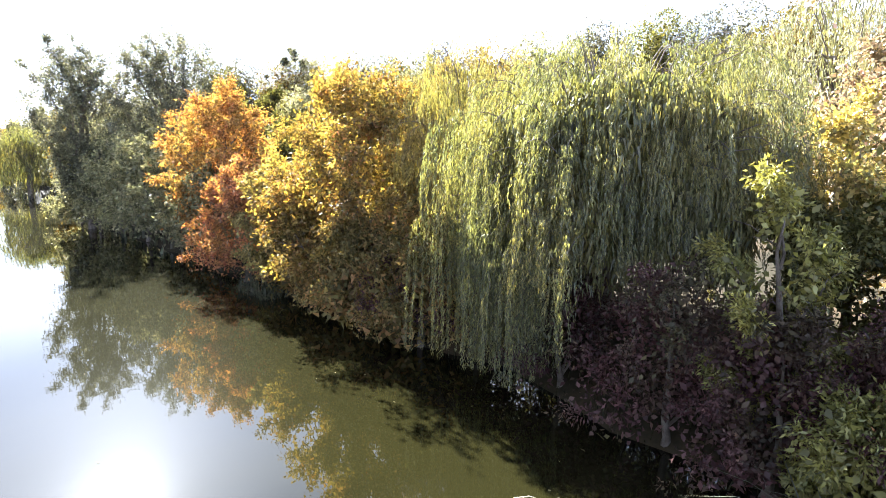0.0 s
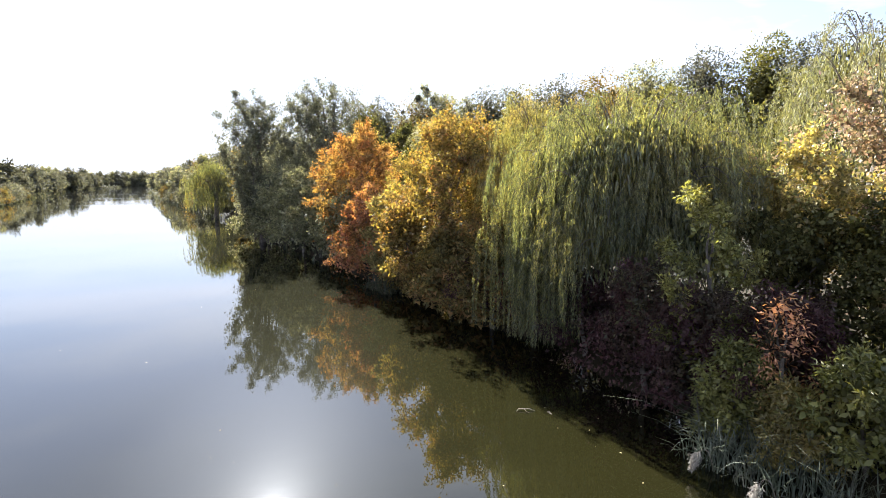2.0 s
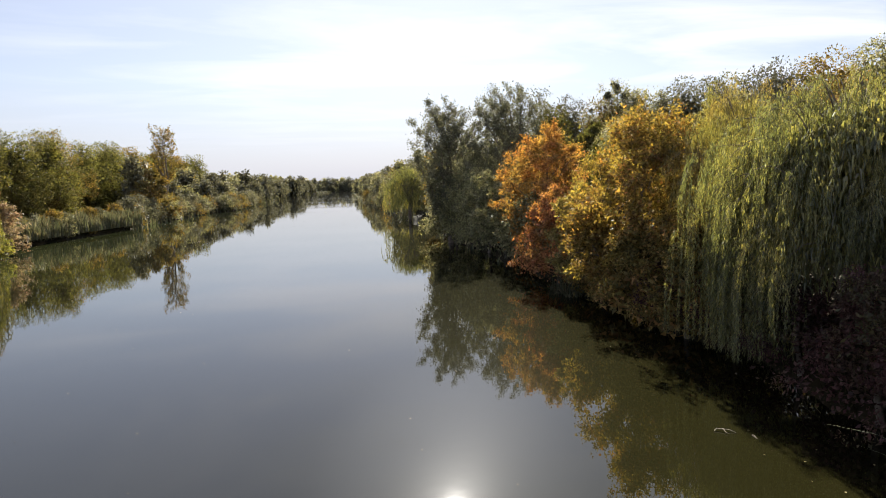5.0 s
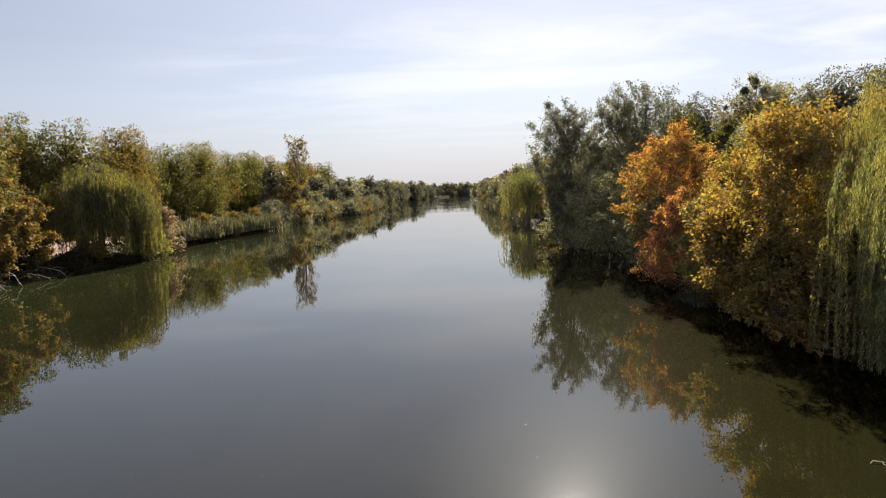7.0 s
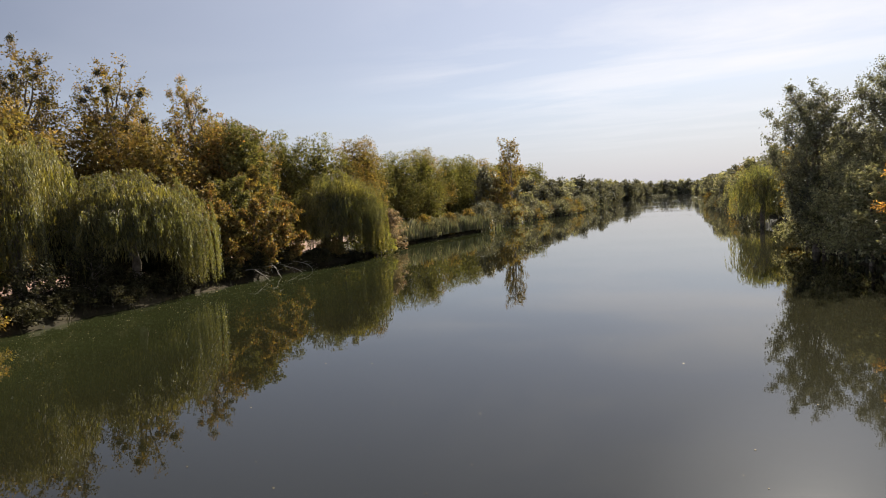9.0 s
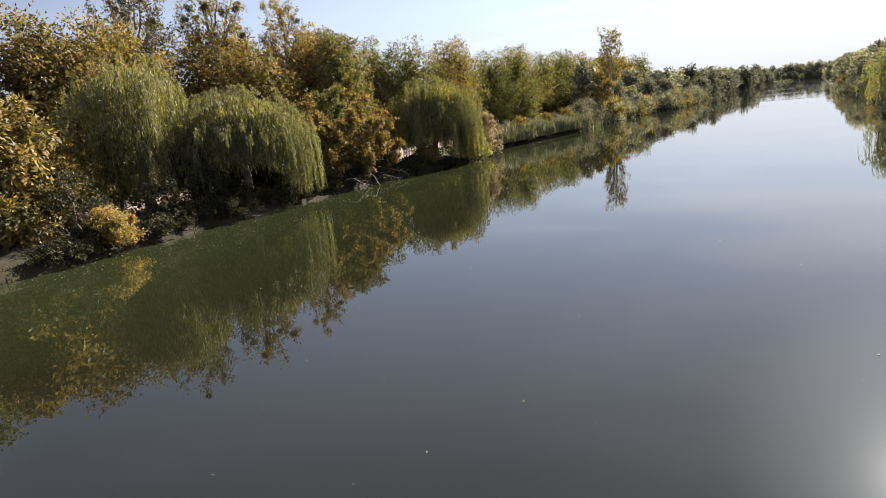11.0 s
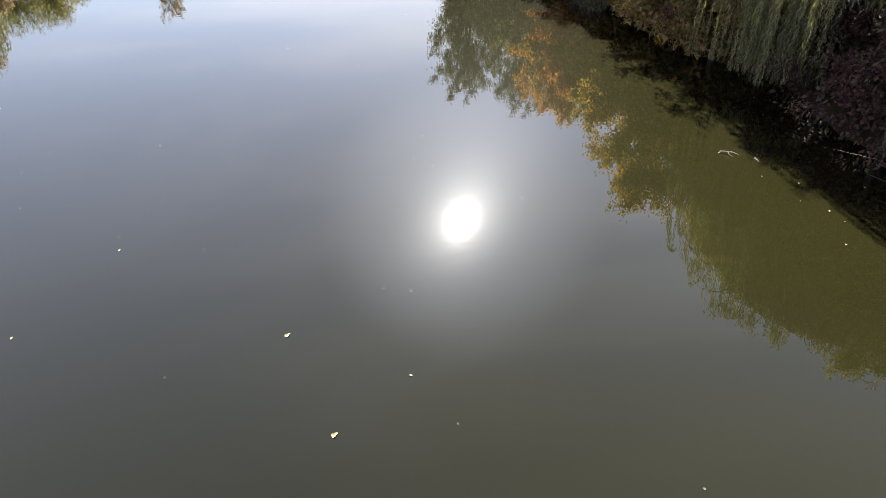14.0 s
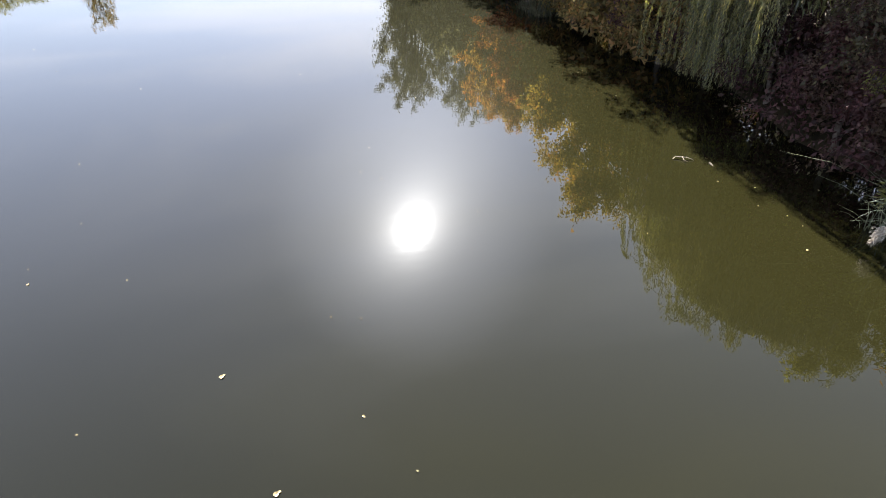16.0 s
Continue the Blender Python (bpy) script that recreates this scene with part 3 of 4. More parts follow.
def willow_parts(top, rng, height, radius, mat, tufts, per_tuft, leaf, spacing, squash=(1, 1), reach=1.0, hem=0.3, crown_label="", low_side=None, full=False, inside=1.6, open_side=None, back=None):
    """A weeping willow: a forked trunk, arching boughs and curtains of hanging shoots."""
    r0 = 0.024 * height + 0.12
    fork = np.array([0, 0, height * 0.38])
    paths = [(bent(rng, (0, 0, -0.4), fork, 6, 0, 0.05), np.linspace(1.25, 0.8, 6) * r0)]
    part("trunk", tubes("trunk", paths, 9), BARK, top)
    ends = []
    n_boughs = 11
    for k in range(n_boughs):
        w = 2 * math.pi * (k + rng.uniform(-0.25, 0.25)) / n_boughs
        out = radius * rng.uniform(0.35, 0.65)
        e = np.array([math.cos(w) * out * squash[0], math.sin(w) * out * squash[1], height * rng.uniform(0.6, 0.74)])
        p = bent(rng, fork, e, 8, height * 0.1, 0.05)
        ends.append(part("bough", tubes("bough", [(p, np.linspace(0.55, 0.07, 8) * r0)], 6), BARK, top))
    at, way = [], []
    turn = rng.uniform(0, 6.28, 4)
    for k in range(tufts + (34 if low_side else 0)):
        # a cascade: a branch that rises, bends over and lets a sheaf of shoots fall
        w = k * 2.39996 + rng.uniform(-0.3, 0.3)
        tier = rng.choice(3, p=(0.5, 0.3, 0.2))
        lump = 1 + 0.12 * math.sin(3 * w + turn[0]) + 0.08 * math.sin(7 * w + turn[1]) + rng.uniform(-0.16, 0.08)
        if tier == 0:
            q = rng.uniform(0.05, 1.0) ** 0.55
            peak = height * (1.02 - 0.34 * q ** 4) * (1 - 0.09 * (1 + math.sin(4 * w + 5 * q + turn[2])) * rng.uniform(0.2, 1))
        elif tier == 1:
            q = rng.uniform(0.62, 1.0)
            peak = height * rng.uniform(0.54, 0.74)
        else:
            q = rng.uniform(0.7, 1.03)
            peak = height * rng.uniform(0.34, 0.52)
        if k >= tufts:
            # the long curtain that trails to the water on one side
            w, tier, q = low_side[0] + rng.uniform(-0.5, 0.5), 1, 1.04 - 0.5 * rng.uniform(0, 1) ** 1.5
            lump = 1 + rng.uniform(-0.05, 0.03)
            peak = height * rng.uniform(0.36, 0.76)
        opened = k < tufts and open_side is not None and math.cos(w - open_side) > 0.1
        if opened and tier == 2:
            continue
        rr = radius * q * lump
        outw = np.array([math.cos(w), math.sin(w), 0])
        across = np.array([-outw[1], outw[0], 0])
        tip = np.array([outw[0] * rr * squash[0], outw[1] * rr * squash[1], peak * 0.93])
        foot = np.array([tip[0] * 0.5, tip[1] * 0.5, peak * 0.86])
        arch = bent(rng, foot, tip, 8, min(0.9, height * rng.uniform(0.05, 0.11)), 0.04)
        if k % 2 == 0:
            part("arching_branch", tubes("arching_branch", [(arch, np.linspace(0.024, 0.008, 8) * (0.6 + 0.05 * height))], 5), BARK, ends[int(((w % 6.2832) / 6.2832) * n_boughs) % n_boughs])
        low = q > 0.6 and (full or (low_side is not None and math.cos(w - low_side[0]) > low_side[1])) and rng.uniform() < 0.5 or k >= tufts
        hang = height * rng.uniform(0.12, 0.34) * (0.5 + 0.6 * q)
        if low and tier:
            hang = (arch[-1][2] - hem) * rng.uniform(0.85, 1.0)
        if opened:
            hang *= 0.58
        if back is not None and q > 0.45 and math.cos(w - back) > 0.35:
            hang = (arch[-1][2] - 0.4) * rng.uniform(0.7, 1.0)
        wide = rng.uniform(0.12, 0.28) * (0.5 + 0.08 * radius)
        for j in range(per_tuft):
            if j % 5 == 0:
                # a rope of shoots that hang together
                s0 = rng.uniform(0.15, 1.0) ** 0.4
                root = arch[min(7, int(s0 * 7.99))] + across * rng.normal(0, wide) + rng.normal(0, 0.06, 3)
                drop = hang * (rng.uniform(0.72, 1.0) if low and tier else rng.uniform(0.3, 1.0) ** 0.8 * (0.5 + 0.5 * s0))
                push = 0.55 * reach * rng.uniform(0.3, 1.0)
                sway = rng.normal(0, 0.05, 2)
            start = root + rng.normal(0, 0.032, 3)
            ln = max(0.45, min(start[2] - hem, drop * rng.uniform(0.6, 1.08)))
            n = max(6, int(ln / spacing))
            s = np.linspace(0, 1, n)
            sw = sway + rng.normal(0, 0.012, 2)
            x = start[0] + outw[0] * push * (1 - np.exp(-5 * s)) + sw[0] * s ** 2 * 2 + 0.03 * np.sin(9 * s + sw[0] * 60)
            y = start[1] + outw[1] * push * (1 - np.exp(-5 * s)) + sw[1] * s ** 2 * 2 + 0.03 * np.sin(8 * s + sw[1] * 60)
            z = start[2] + 0.3 * np.sin(np.pi * np.clip(s * 4, 0, 1)) - ln * s
            pts = np.stack([x, y, z], 1)
            at.append(pts + rng.normal(0, 0.018, pts.shape))
            dn = np.zeros_like(pts)
            dn[:, 2] = -1
            way.append(dn + outw * 0.15)
    at, way = np.concatenate(at), np.concatenate(way)
    ok = at[:, 2] > 0.03
    outer = leaves(rng, at[ok], way[ok], leaf, leaf * 0.22, 0.27, 0.0, True)
    # a close roof of shoots over the hollow inside
    k = len(outer) // 3
    w, q = rng.uniform(0, 2 * math.pi, k), 0.72 * rng.uniform(0, 1, k) ** 0.55
    z = height * (0.9 - 0.3 * q ** 2 - (0.58 if full else 0.5) * rng.uniform(0, 1, k) ** 1.1)
    deep = np.stack([np.cos(w) * q * radius * squash[0], np.sin(w) * q * radius * squash[1], z], 1)
    inner = leaves(rng, deep, np.tile((0, 0, -1.0), (k, 1)), leaf * inside * 1.5, leaf * inside * 0.24, 0.22, 0.0, True)
    part("crown", quads("crown", np.concatenate([outer, inner])), mat, top, crown_label)


def blades(rng, n, spread, height, width, lean=0.35, box=None):
    """Grass or reed blades, each of three stretches that bend over."""
    base = np.zeros((n, 3))
    if box:
        base[:, 0], base[:, 1] = rng.uniform(-box[0], box[0], n), rng.uniform(-box[1], box[1], n)
    else:
        base[:, :2] = rng.normal(0, spread, (n, 2))
    w = rng.uniform(0, 2 * math.pi, n)
    out = np.stack([np.cos(w), np.sin(w), 0 * w], 1)
    side = np.stack([-np.sin(w), np.cos(w), 0 * w], 1)
    h = height * rng.uniform(0.5, 1.1, (n, 1))
    if box:
        h *= (0.8 + 0.26 * np.sin(base[:, 1:2] * 1.1 + 2 * np.sin(base[:, 0:1])) + 0.24 * np.sin(base[:, 1:2] * 0.43 + 1) * np.sin(base[:, 0:1] * 1.3 + 0.5))
    l = lean * rng.uniform(0.2, 1.3, (n, 1)) * h
    f = []
    last = (base - side * width / 2, base + side * width / 2)
    for u, wd in ((0.45, 0.9), (0.8, 0.6), (1.0, 0.05)):
        c = base + out * l * u ** 2.2 + np.array([0, 0, 1.0]) * h * (u - 0.25 * lean * u ** 3)
        cur = (c - side * width * wd / 2, c + side * width * wd / 2)
        f.append(np.stack([last[0], last[1], cur[1], cur[0]], 1))
        last = cur
    return np.concatenate(f, 0)


# ---- ground and river ----
LEFT = ([-400, 0, 60, 80, 95, 113, 137, 170, 200, 219, 300, 430, 515, 600, 680], [-43, -42.8, -43.4, -41.2, -46.5, -42.2, -40.2, -41, -38, -32, -33, -30, -26, -16, 4])
RIGHT = ([-400, 0, 9, 17, 40, 60, 82, 96, 106, 118, 128, 180, 320, 450, 600, 680], [14.4, 14.3, 14.3, 15.9, 16.0, 15.8, 15.4, 19.0, 18.5, 15.0, 16.5, 15.0, 16, 19, 28, 42])


def shore(y, side):
    ys, xs = LEFT if side < 0 else RIGHT
    return float(np.interp(y, ys, xs)) + 0.35 * math.sin(y * 0.7) + 0.25 * math.sin(y * 1.9 + 1)


def ground_z(x, y):
    """Height of the land: a bed under the river, low banks, a rise behind the far side of the wood."""
    a, b = x - shore(y, 1), shore(y, -1) - x
    d = max(a, b)
    if y > 690:
        d = max(d, (y - 690) * 0.3)
    if d < 0:
        return max(-2.5, 0.9 * d)
    z = 1.1 * (1 - math.exp(-d / 1.1))
    if a > 0:
        z += 4.5 * (1 - math.exp(-max(0, a - 5) / 22))
    else:
        z += 0.5 * (1 - math.exp(-max(0, b - 3) / 10))
    return z + 0.12 * math.sin(x * 0.9 + 2 * math.sin(y * 0.31)) * min(1, d)


gx = sorted(set([-3000, -1500, -700, -350, -220, -150] + [-120 + 4 * i for i in range(16)] + [-56 + 0.8 * i for i in range(70)] + [0, 4, 8] + [10 + 0.8 * i for i in range(40)] + [44, 50, 58, 70, 90, 130, 200, 350, 700, 1500, 3000]))
gy = sorted(set([-3000, -1200, -500, -250, -120, -60, -30] + [-20 + 2.5 * i for i in range(64)] + [140 + 8 * i for i in range(75)] + [760, 900, 1300, 2200, 4000]))
gv = [(x, y, ground_z(x, y)) for y in gy for x in gx]
w = len(gx)
gf = [(j * w + i, j * w + i + 1, (j + 1) * w + i + 1, (j + 1) * w + i) for j in range(len(gy) - 1) for i in range(w - 1)]
gm = bpy.data.meshes.new("ground")
gm.from_pydata(gv, [], gf)
gm.polygons.foreach_set("use_smooth", [True] * len(gm.polygons))
tagged(part("ground", gm, EARTH), "dark earth banks covered with leaf litter beside the river", "ground", kind="structure")
wm = bpy.data.meshes.new("water")
wm.from_pydata([(-70, -400, 0), (70, -400, 0), (70, 720, 0), (-70, 720, 0)], [], [(0, 1, 2, 3)])
tagged(part("water", wm, WATER), "calm murky olive river water mirroring trees and sky", "water", kind="structure")

# ---- trees and bushes ----
def seeded(n):
    return np.random.default_rng(n)


def at_ground(x, y):
    return max(ground_z(x, y), 0.05)


def tree(seed, x, y, top, radius, mat, n_leaves, leaf, label, name="tree", category="tree", group="", **more):
    z = at_ground(x, y)
    t = thing(name, x, y, z, label, category, group)
    tree_parts(t, seeded(seed), top - z, radius, LEAVES[mat], n_leaves, leaf, **more)
    return t


def bush(seed, x, y, top, radius, mat, n_leaves, leaf, label, group="", **more):
    kw = dict(shape="bush", low=0.08, clumps=100, limbs=4, twigs=2, core=0.3)
    kw.update(more)
    return tree(seed, x, y, top, radius, mat, n_leaves, leaf, label, "bush", "bush", group, **kw)


def willow(seed, x, y, top, radius, mat, tufts, per, leaf, spacing, label, **more):
    z = at_ground(x, y)
    t = thing("weeping_willow", x, y, z, label, "willow")
    willow_parts(t, seeded(seed), top - z, radius, LEAVES[mat], tufts, per, leaf, spacing, **more)
    return t


# right bank, near the bridge
willow(11, 18.9, 17.9, 10.9, 5.7, "willow", 280, 22, 0.14, 0.072, "large weeping willow with yellow-green shoots hanging to the water", squash=(0.92, 1.1), low_side=(2.85, 0.9), hem=-2.4, inside=2.0, back=1.4)
willow(12, 20.2, 25.4, 12.0, 4.1, "willow_gold", 130, 24, 0.15, 0.09, "golden weeping willow behind the large one")
tree(13, 17.4, 30.2, 11.0, 4.7, "yellow", 42000, 0.17, "maple with yellow and orange autumn leaves on the bank", clumps=230, low=0.05, twigs=3, limbs=14)
tree(14, 18.0, 47.0, 11.6, 4.5, "orange", 34000, 0.18, "maple with bright orange autumn leaves on the bank", clumps=200, low=0.06, twigs=3, limbs=14)
bush(15, 15.6, 38.8, 6.6, 3.0, "rust", 16000, 0.16, "rust-red autumn bush leaning over the water")
bush(16, 15.9, 35.0, 6.9, 2.4, "lemon", 14000, 0.16, "yellow-green bush at the waterline")
for k, (x, y, top, r) in enumerate([(15.5, 27.4, 5.2, 2.6), (15.8, 23.6, 5.6, 2.5), (15.9, 32.4, 5.8, 2.4)]):
    bush(17 if k == 0 else 490 + k, x, y, top, r, "mixed", 11000, 0.17, "broad brownish shrub at the shaded waterline", "brown shrubs", closed=0.3)
tree(18, 14.6, 70.5, 17.6, 4.6, "dusk", 42000, 0.18, "tall dark poplar by the waterline", shape="vase", low=0.2, clumps=250, twigs=4, limbs=26, rise=0.08, core=0.35)
tree(19, 21.3, 67.0, 19.2, 5.0, "dusk", 44000, 0.18, "tall dark poplar behind bushes on the bank", shape="vase", low=0.2, clumps=260, twigs=4, limbs=26, rise=0.08, core=0.3)
for k, (x, y, top, r) in enumerate([(16.4, 52, 7.0, 3.4), (16.0, 58, 8.2, 3.8), (15.6, 64, 8.6, 3.8), (15.2, 70, 8.2, 3.6), (15.2, 77, 6.6, 3.2), (16.6, 45, 6, 3.2), (20, 61, 10.0, 4.0)]):
    bush(30 + k, x, y, top, r, "dark", 9500, 0.22, "dark green bush overhanging the shaded water", "bank bushes")
tree(20, 30, 66, 13.6, 4.5, "green", 10000, 0.3, "green tree behind the orange maple")
tree(21, 43.7, 84, 22.0, 5.2, "dark", 9000, 0.24, "thin tree full of mistletoe balls", clumps=170, balls=16, low=0.35, twigs=4, limbs=16, spray=1.3)
tree(22, 49, 79, 20.3, 3.6, "dark", 2500, 0.3, "nearly bare tree with mistletoe balls", clumps=34, balls=7, low=0.4, bark=BARK_PALE)
RIDGE = [(24, 96, 13.6), (29, 92, 14.8), (35, 90, 18.0), (41, 96, 19.6), (44, 86, 18.6), (47, 82, 19.4), (51, 77, 20.4), (54, 72, 19.8), (56, 66, 19.8), (58, 60, 20.0), (59, 53, 20.2), (60, 46, 20.4), (61, 39, 20.6), (61, 32, 20.4), (60, 25, 19.8)]
for k, (x, y, top) in enumerate(RIDGE):
    tree(50 + k, x, y, top + (1.9 if k < 6 else 1.5), 6.4, ("dark", "far", "green", "far", "olive")[k % 5], 12000, 0.31, "broad tree of the wood with dull green leaves", group="wood on the ridge", clumps=170, low=0.05, spray=1.4, closed=0.75)
for k, (x, y, top, r, m) in enumerate([(46, 46, 15.5, 5.5, "mixed"), (42, 36, 14.0, 5, "green"), (36, 48, 13.2, 5.5, "mixed"), (32, 40, 11.8, 4.5, "olive"), (36, 58, 13.2, 5, "green"), (45, 60, 15.8, 5.5, "dark"), (38, 74, 14.5, 5.5, "dark"), (48, 26, 15, 5.5, "green")]):
    tree(70 + k, x, y, top + 0.8, r, m, 7500, 0.34, "broad tree on the slope with turning leaves", group="trees on the slope", clumps=150, low=0.05, spray=1.3, closed=0.7)
# right bank, beside and under the big willow
willow(23, 31.5, 14.5, 15.2, 5.5, "willow_pale", 100, 20, 0.15, 0.12, "pale yellow-green willow behind the maples")
tree(24, 25.5, 10.8, 10.9, 4.6, "pink", 24000, 0.14, "tree with pinkish-orange autumn leaves on the bank", clumps=80, twigs=3)
tree(25, 21.4, 11.7, 8.9, 3.2, "lemon", 11000, 0.15, "maple with bright lemon-yellow leaves", clumps=46, low=0.45, twigs=3)
tree(26, 21.0, 8.5, 6.6, 3.6, "green", 16000, 0.14, "dense green tree on the shaded bank", clumps=90, low=0.08, spray=1.3, inner_size=1.8)
tree(28, 19.8, 11.6, 6.4, 2.6, "green", 12000, 0.14, "dense green tree under the yellow maple", clumps=80, low=0.08, spray=1.3, inner_size=1.8)
tree(27, 15.5, 11.5, 7.0, 1.6, "lime", 7500, 0.14, "box elder with yellow-green leaves among the bushes", clumps=30, low=0.25, shape="round", twigs=3, slim=0.4, core=0.08)
for k, (x, y, top, r, m) in enumerate([(15.3, 13.7, 4.6, 2.3, "plum"), (14.8, 11.2, 4.2, 2.0, "plum"), (16.2, 17.5, 4.0, 2.4, "plum"), (15.5, 9.0, 4.4, 1.9, "plum"), (16.6, 21.5, 3.6, 2.3, "plum"), (16.2, 25, 3.6, 2.2, "plum")]):
    bush(80 + k, x, y, top, r, m, 6500, 0.12, "dark plum-coloured bush in the willow's shade", "plum bushes", slim=0.42)
bush(90, 14.5, 8.5, 4.5, 0.85, "flame", 650, 0.155, "small sumac with fiery orange leaves", clumps=60, low=0.3, core=0.05, slim=0.3)
for k, (x, y, top, r, m) in enumerate([(14.6, 6.6, 3.4, 1.5, "lime"), (14.1, 7.9, 2.3, 0.9, "lemon"), (14.3, 9.6, 3.0, 1.2, "lime"), (15.6, 4.8, 4.6, 1.8, "mixed"), (14.6, 3.0, 3.6, 1.6, "olive"), (17.5, 5.8, 5.0, 2.0, "mixed"), (15.0, 0.5, 3.8, 1.8, "green"), (18.5, 2.5, 6.0, 2.2, "pink")]):
    bush(95 + k, x, y, top, r, m, 5200, 0.15, "leafy bank bush turning yellow", "near bank bushes", slim=0.34)

# right bank, farther down the river
willow(40, 15.8, 115, 11.2, 5.2, "willow", 90, 20, 0.3, 0.22, "weeping willow standing alone at the waterline", full=True)
tree(41, 25, 158, 17.6, 4.0, "dark", 4000, 0.55, "tall poplar among the far trees", shape="tall", low=0.1, clumps=50)
tree(42, 19.5, 100, 11.5, 4.5, "olive", 7000, 0.4, "olive tree behind the lone willow")

# left bank
willow(43, -45.0, 76, 13.0, 6.6, "willow_deep", 130, 26, 0.26, 0.17, "round weeping willow on the bank by the path", full=True, low_side=(0.3, 0.5), hem=-1.0)
bush(44, -41.6, 86.0, 7.0, 2.8, "pink", 6000, 0.22, "orange bush beside the willow")
bush(45, -40.6, 80.0, 4.0, 2.8, "lime", 4500, 0.26, "yellow-green bush dipping to the water")
willow(46, -47.4, 42, 12.6, 6.9, "willow_deep", 160, 28, 0.24, 0.16, "wide weeping willow with shoots trailing into the water", low_side=(0.82, 0.45), hem=-1.3, open_side=-0.75)
willow(47, -53, 35, 16.4, 6.4, "willow_deep", 110, 25, 0.26, 0.18, "tall weeping willow behind the wide one", full=True)
bush(48, -44.1, 25.0, 3.2, 2.5, "yellow", 6500, 0.17, "yellow and rust bush on the bank's edge")
for k, (x, y, top, r, m) in enumerate([(-44.6, 56.5, 9.6, 3.6, "mixed"), (-45.2, 61.5, 9.0, 3.6, "mixed"), (-52, 65, 14, 4.5, "olive"), (-50, 54, 11.5, 4.0, "mixed"), (-51, 60, 12.5, 4.2, "green"), (-45.2, 52.0, 7.5, 3.0, "mixed")]):
    tree(110 + k, x, y, top, r, m, 10000, 0.27, "small autumn tree with rusty leaves on the bank", group="bank trees", limbs=9, twigs=3)
# undergrowth whose leaf colour is darkened to read as deep shade
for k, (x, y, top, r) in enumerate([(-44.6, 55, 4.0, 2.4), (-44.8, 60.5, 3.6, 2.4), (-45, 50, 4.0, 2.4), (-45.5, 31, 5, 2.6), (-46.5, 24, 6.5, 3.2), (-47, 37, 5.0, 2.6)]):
    bush(120 + k, x, y, top, r, "shade_dark", 1700, 0.2, "bare-twigged bush over the water, leaves coloured dark for shade", "bank undergrowth", limbs=9, twigs=4)
for k, (x, y, top, r, m, b) in enumerate([(-76.5, 108, 25.5, 6.5, 'green', 0), (-72, 38, 23, 7.0, 'olive', 0), (-75, 27, 23, 7.0, 'green', 0), (-74, 16, 22, 7.0, 'mixed', 0), (-60, 13, 17, 6.0, 'olive', 0), (-65, 81, 24.6, 5.0, 'green', 0), (-71, 86, 25.0, 5.4, 'mixed', 0), (-76, 97, 25.8, 6.0, 'olive', 0), (-76.2, 66.0, 32.8, 6.6, 'olive', 14), (-78.9, 55.1, 32.6, 6.4, 'olive', 8), (-74.8, 79.6, 31.6, 5.6, 'mixed', 4), (-80.0, 94.9, 27.7, 7.0, 'green', 0), (-74.1, 85.8, 26.0, 6.5, 'mixed', 0), (-79.3, 75.4, 26.4, 7.5, 'mixed', 0), (-78.0, 65.0, 27.0, 7.5, 'olive', 0), (-92.3, 110.5, 27.0, 7.5, 'green', 0), (-83.2, 57.2, 28.3, 8.1, 'olive', 0), (-68.9, 79.3, 23.4, 5.8, 'mixed', 0), (-68.9, 66.3, 21.8, 5.8, 'olive', 0), (-72.8, 45.5, 25.7, 6.9, 'olive', 0), (-75.4, 39.0, 25.7, 7.5, 'mixed', 0), (-80.6, 28.6, 23.8, 7.5, 'green', 0), (-52, 22, 13, 4.5, 'olive', 0)]):
    tree(130 + k, x, y, top, r if b else 1.2 * r, m, 9000 if b else 8900, 0.3 if b else 0.44, "tall tree of the wood hung with mistletoe" if b else "tree of the wood with yellowing leaves", group="wood by the path", clumps=120, balls=b, low=0.42 if b else 0.06, spray=1.0 if b else 1.3, twigs=5 if b else 0, limbs=16 if b else 5, closed=0.0 if b else 0.5)
for k in range(17):
    y = 112 + 12.7 * k
    tree(150 + k, -73 + 0.02 * y + 3 * math.sin(k * 2.1), y, 24.3 + 1.3 * math.sin(k * 1.7), 8.4, ("green", "olive", "green", "green")[k % 4], 10500 if k < 8 else 6000, 0.41 if k < 8 else 0.58,
         "broad green maple in the row beyond the path", group="row of maples", clumps=150, limbs=3, low=0.05, spray=1.5, closed=0.65)
tree(170, -42.5, 171, 26.2, 4.4, "olive", 5600, 0.36, "slim poplar standing above the bank bushes", low=0.5, clumps=150, shape="round", core=0.08, limbs=12, twigs=2)
bush(171, -43, 160, 12.0, 5.5, "olive", 4200, 0.45, "broad olive willow bush under the poplar", clumps=44)

for k, (x, y, top, r, m) in enumerate([(-43.6, 67, 2.0, 2.0, "shade_dark"), (-44.0, 71, 3.6, 2.2, "olive"), (-43.0, 78, 5.5, 2.6, "lime"), (-46, 88, 4.2, 2.6, "dark"), (-47.5, 93, 4.0, 2.6, "olive"), (-49, 47, 4, 2.6, "shade_dark"), (-49, 40, 4, 2.6, "shade_dark"), (-51, 44, 5, 3, "shade_dark")]):
    bush(180 + k, x, y, top, r, m, 2800, 0.26, "bush at the waterline by the open bank", "waterline bushes")

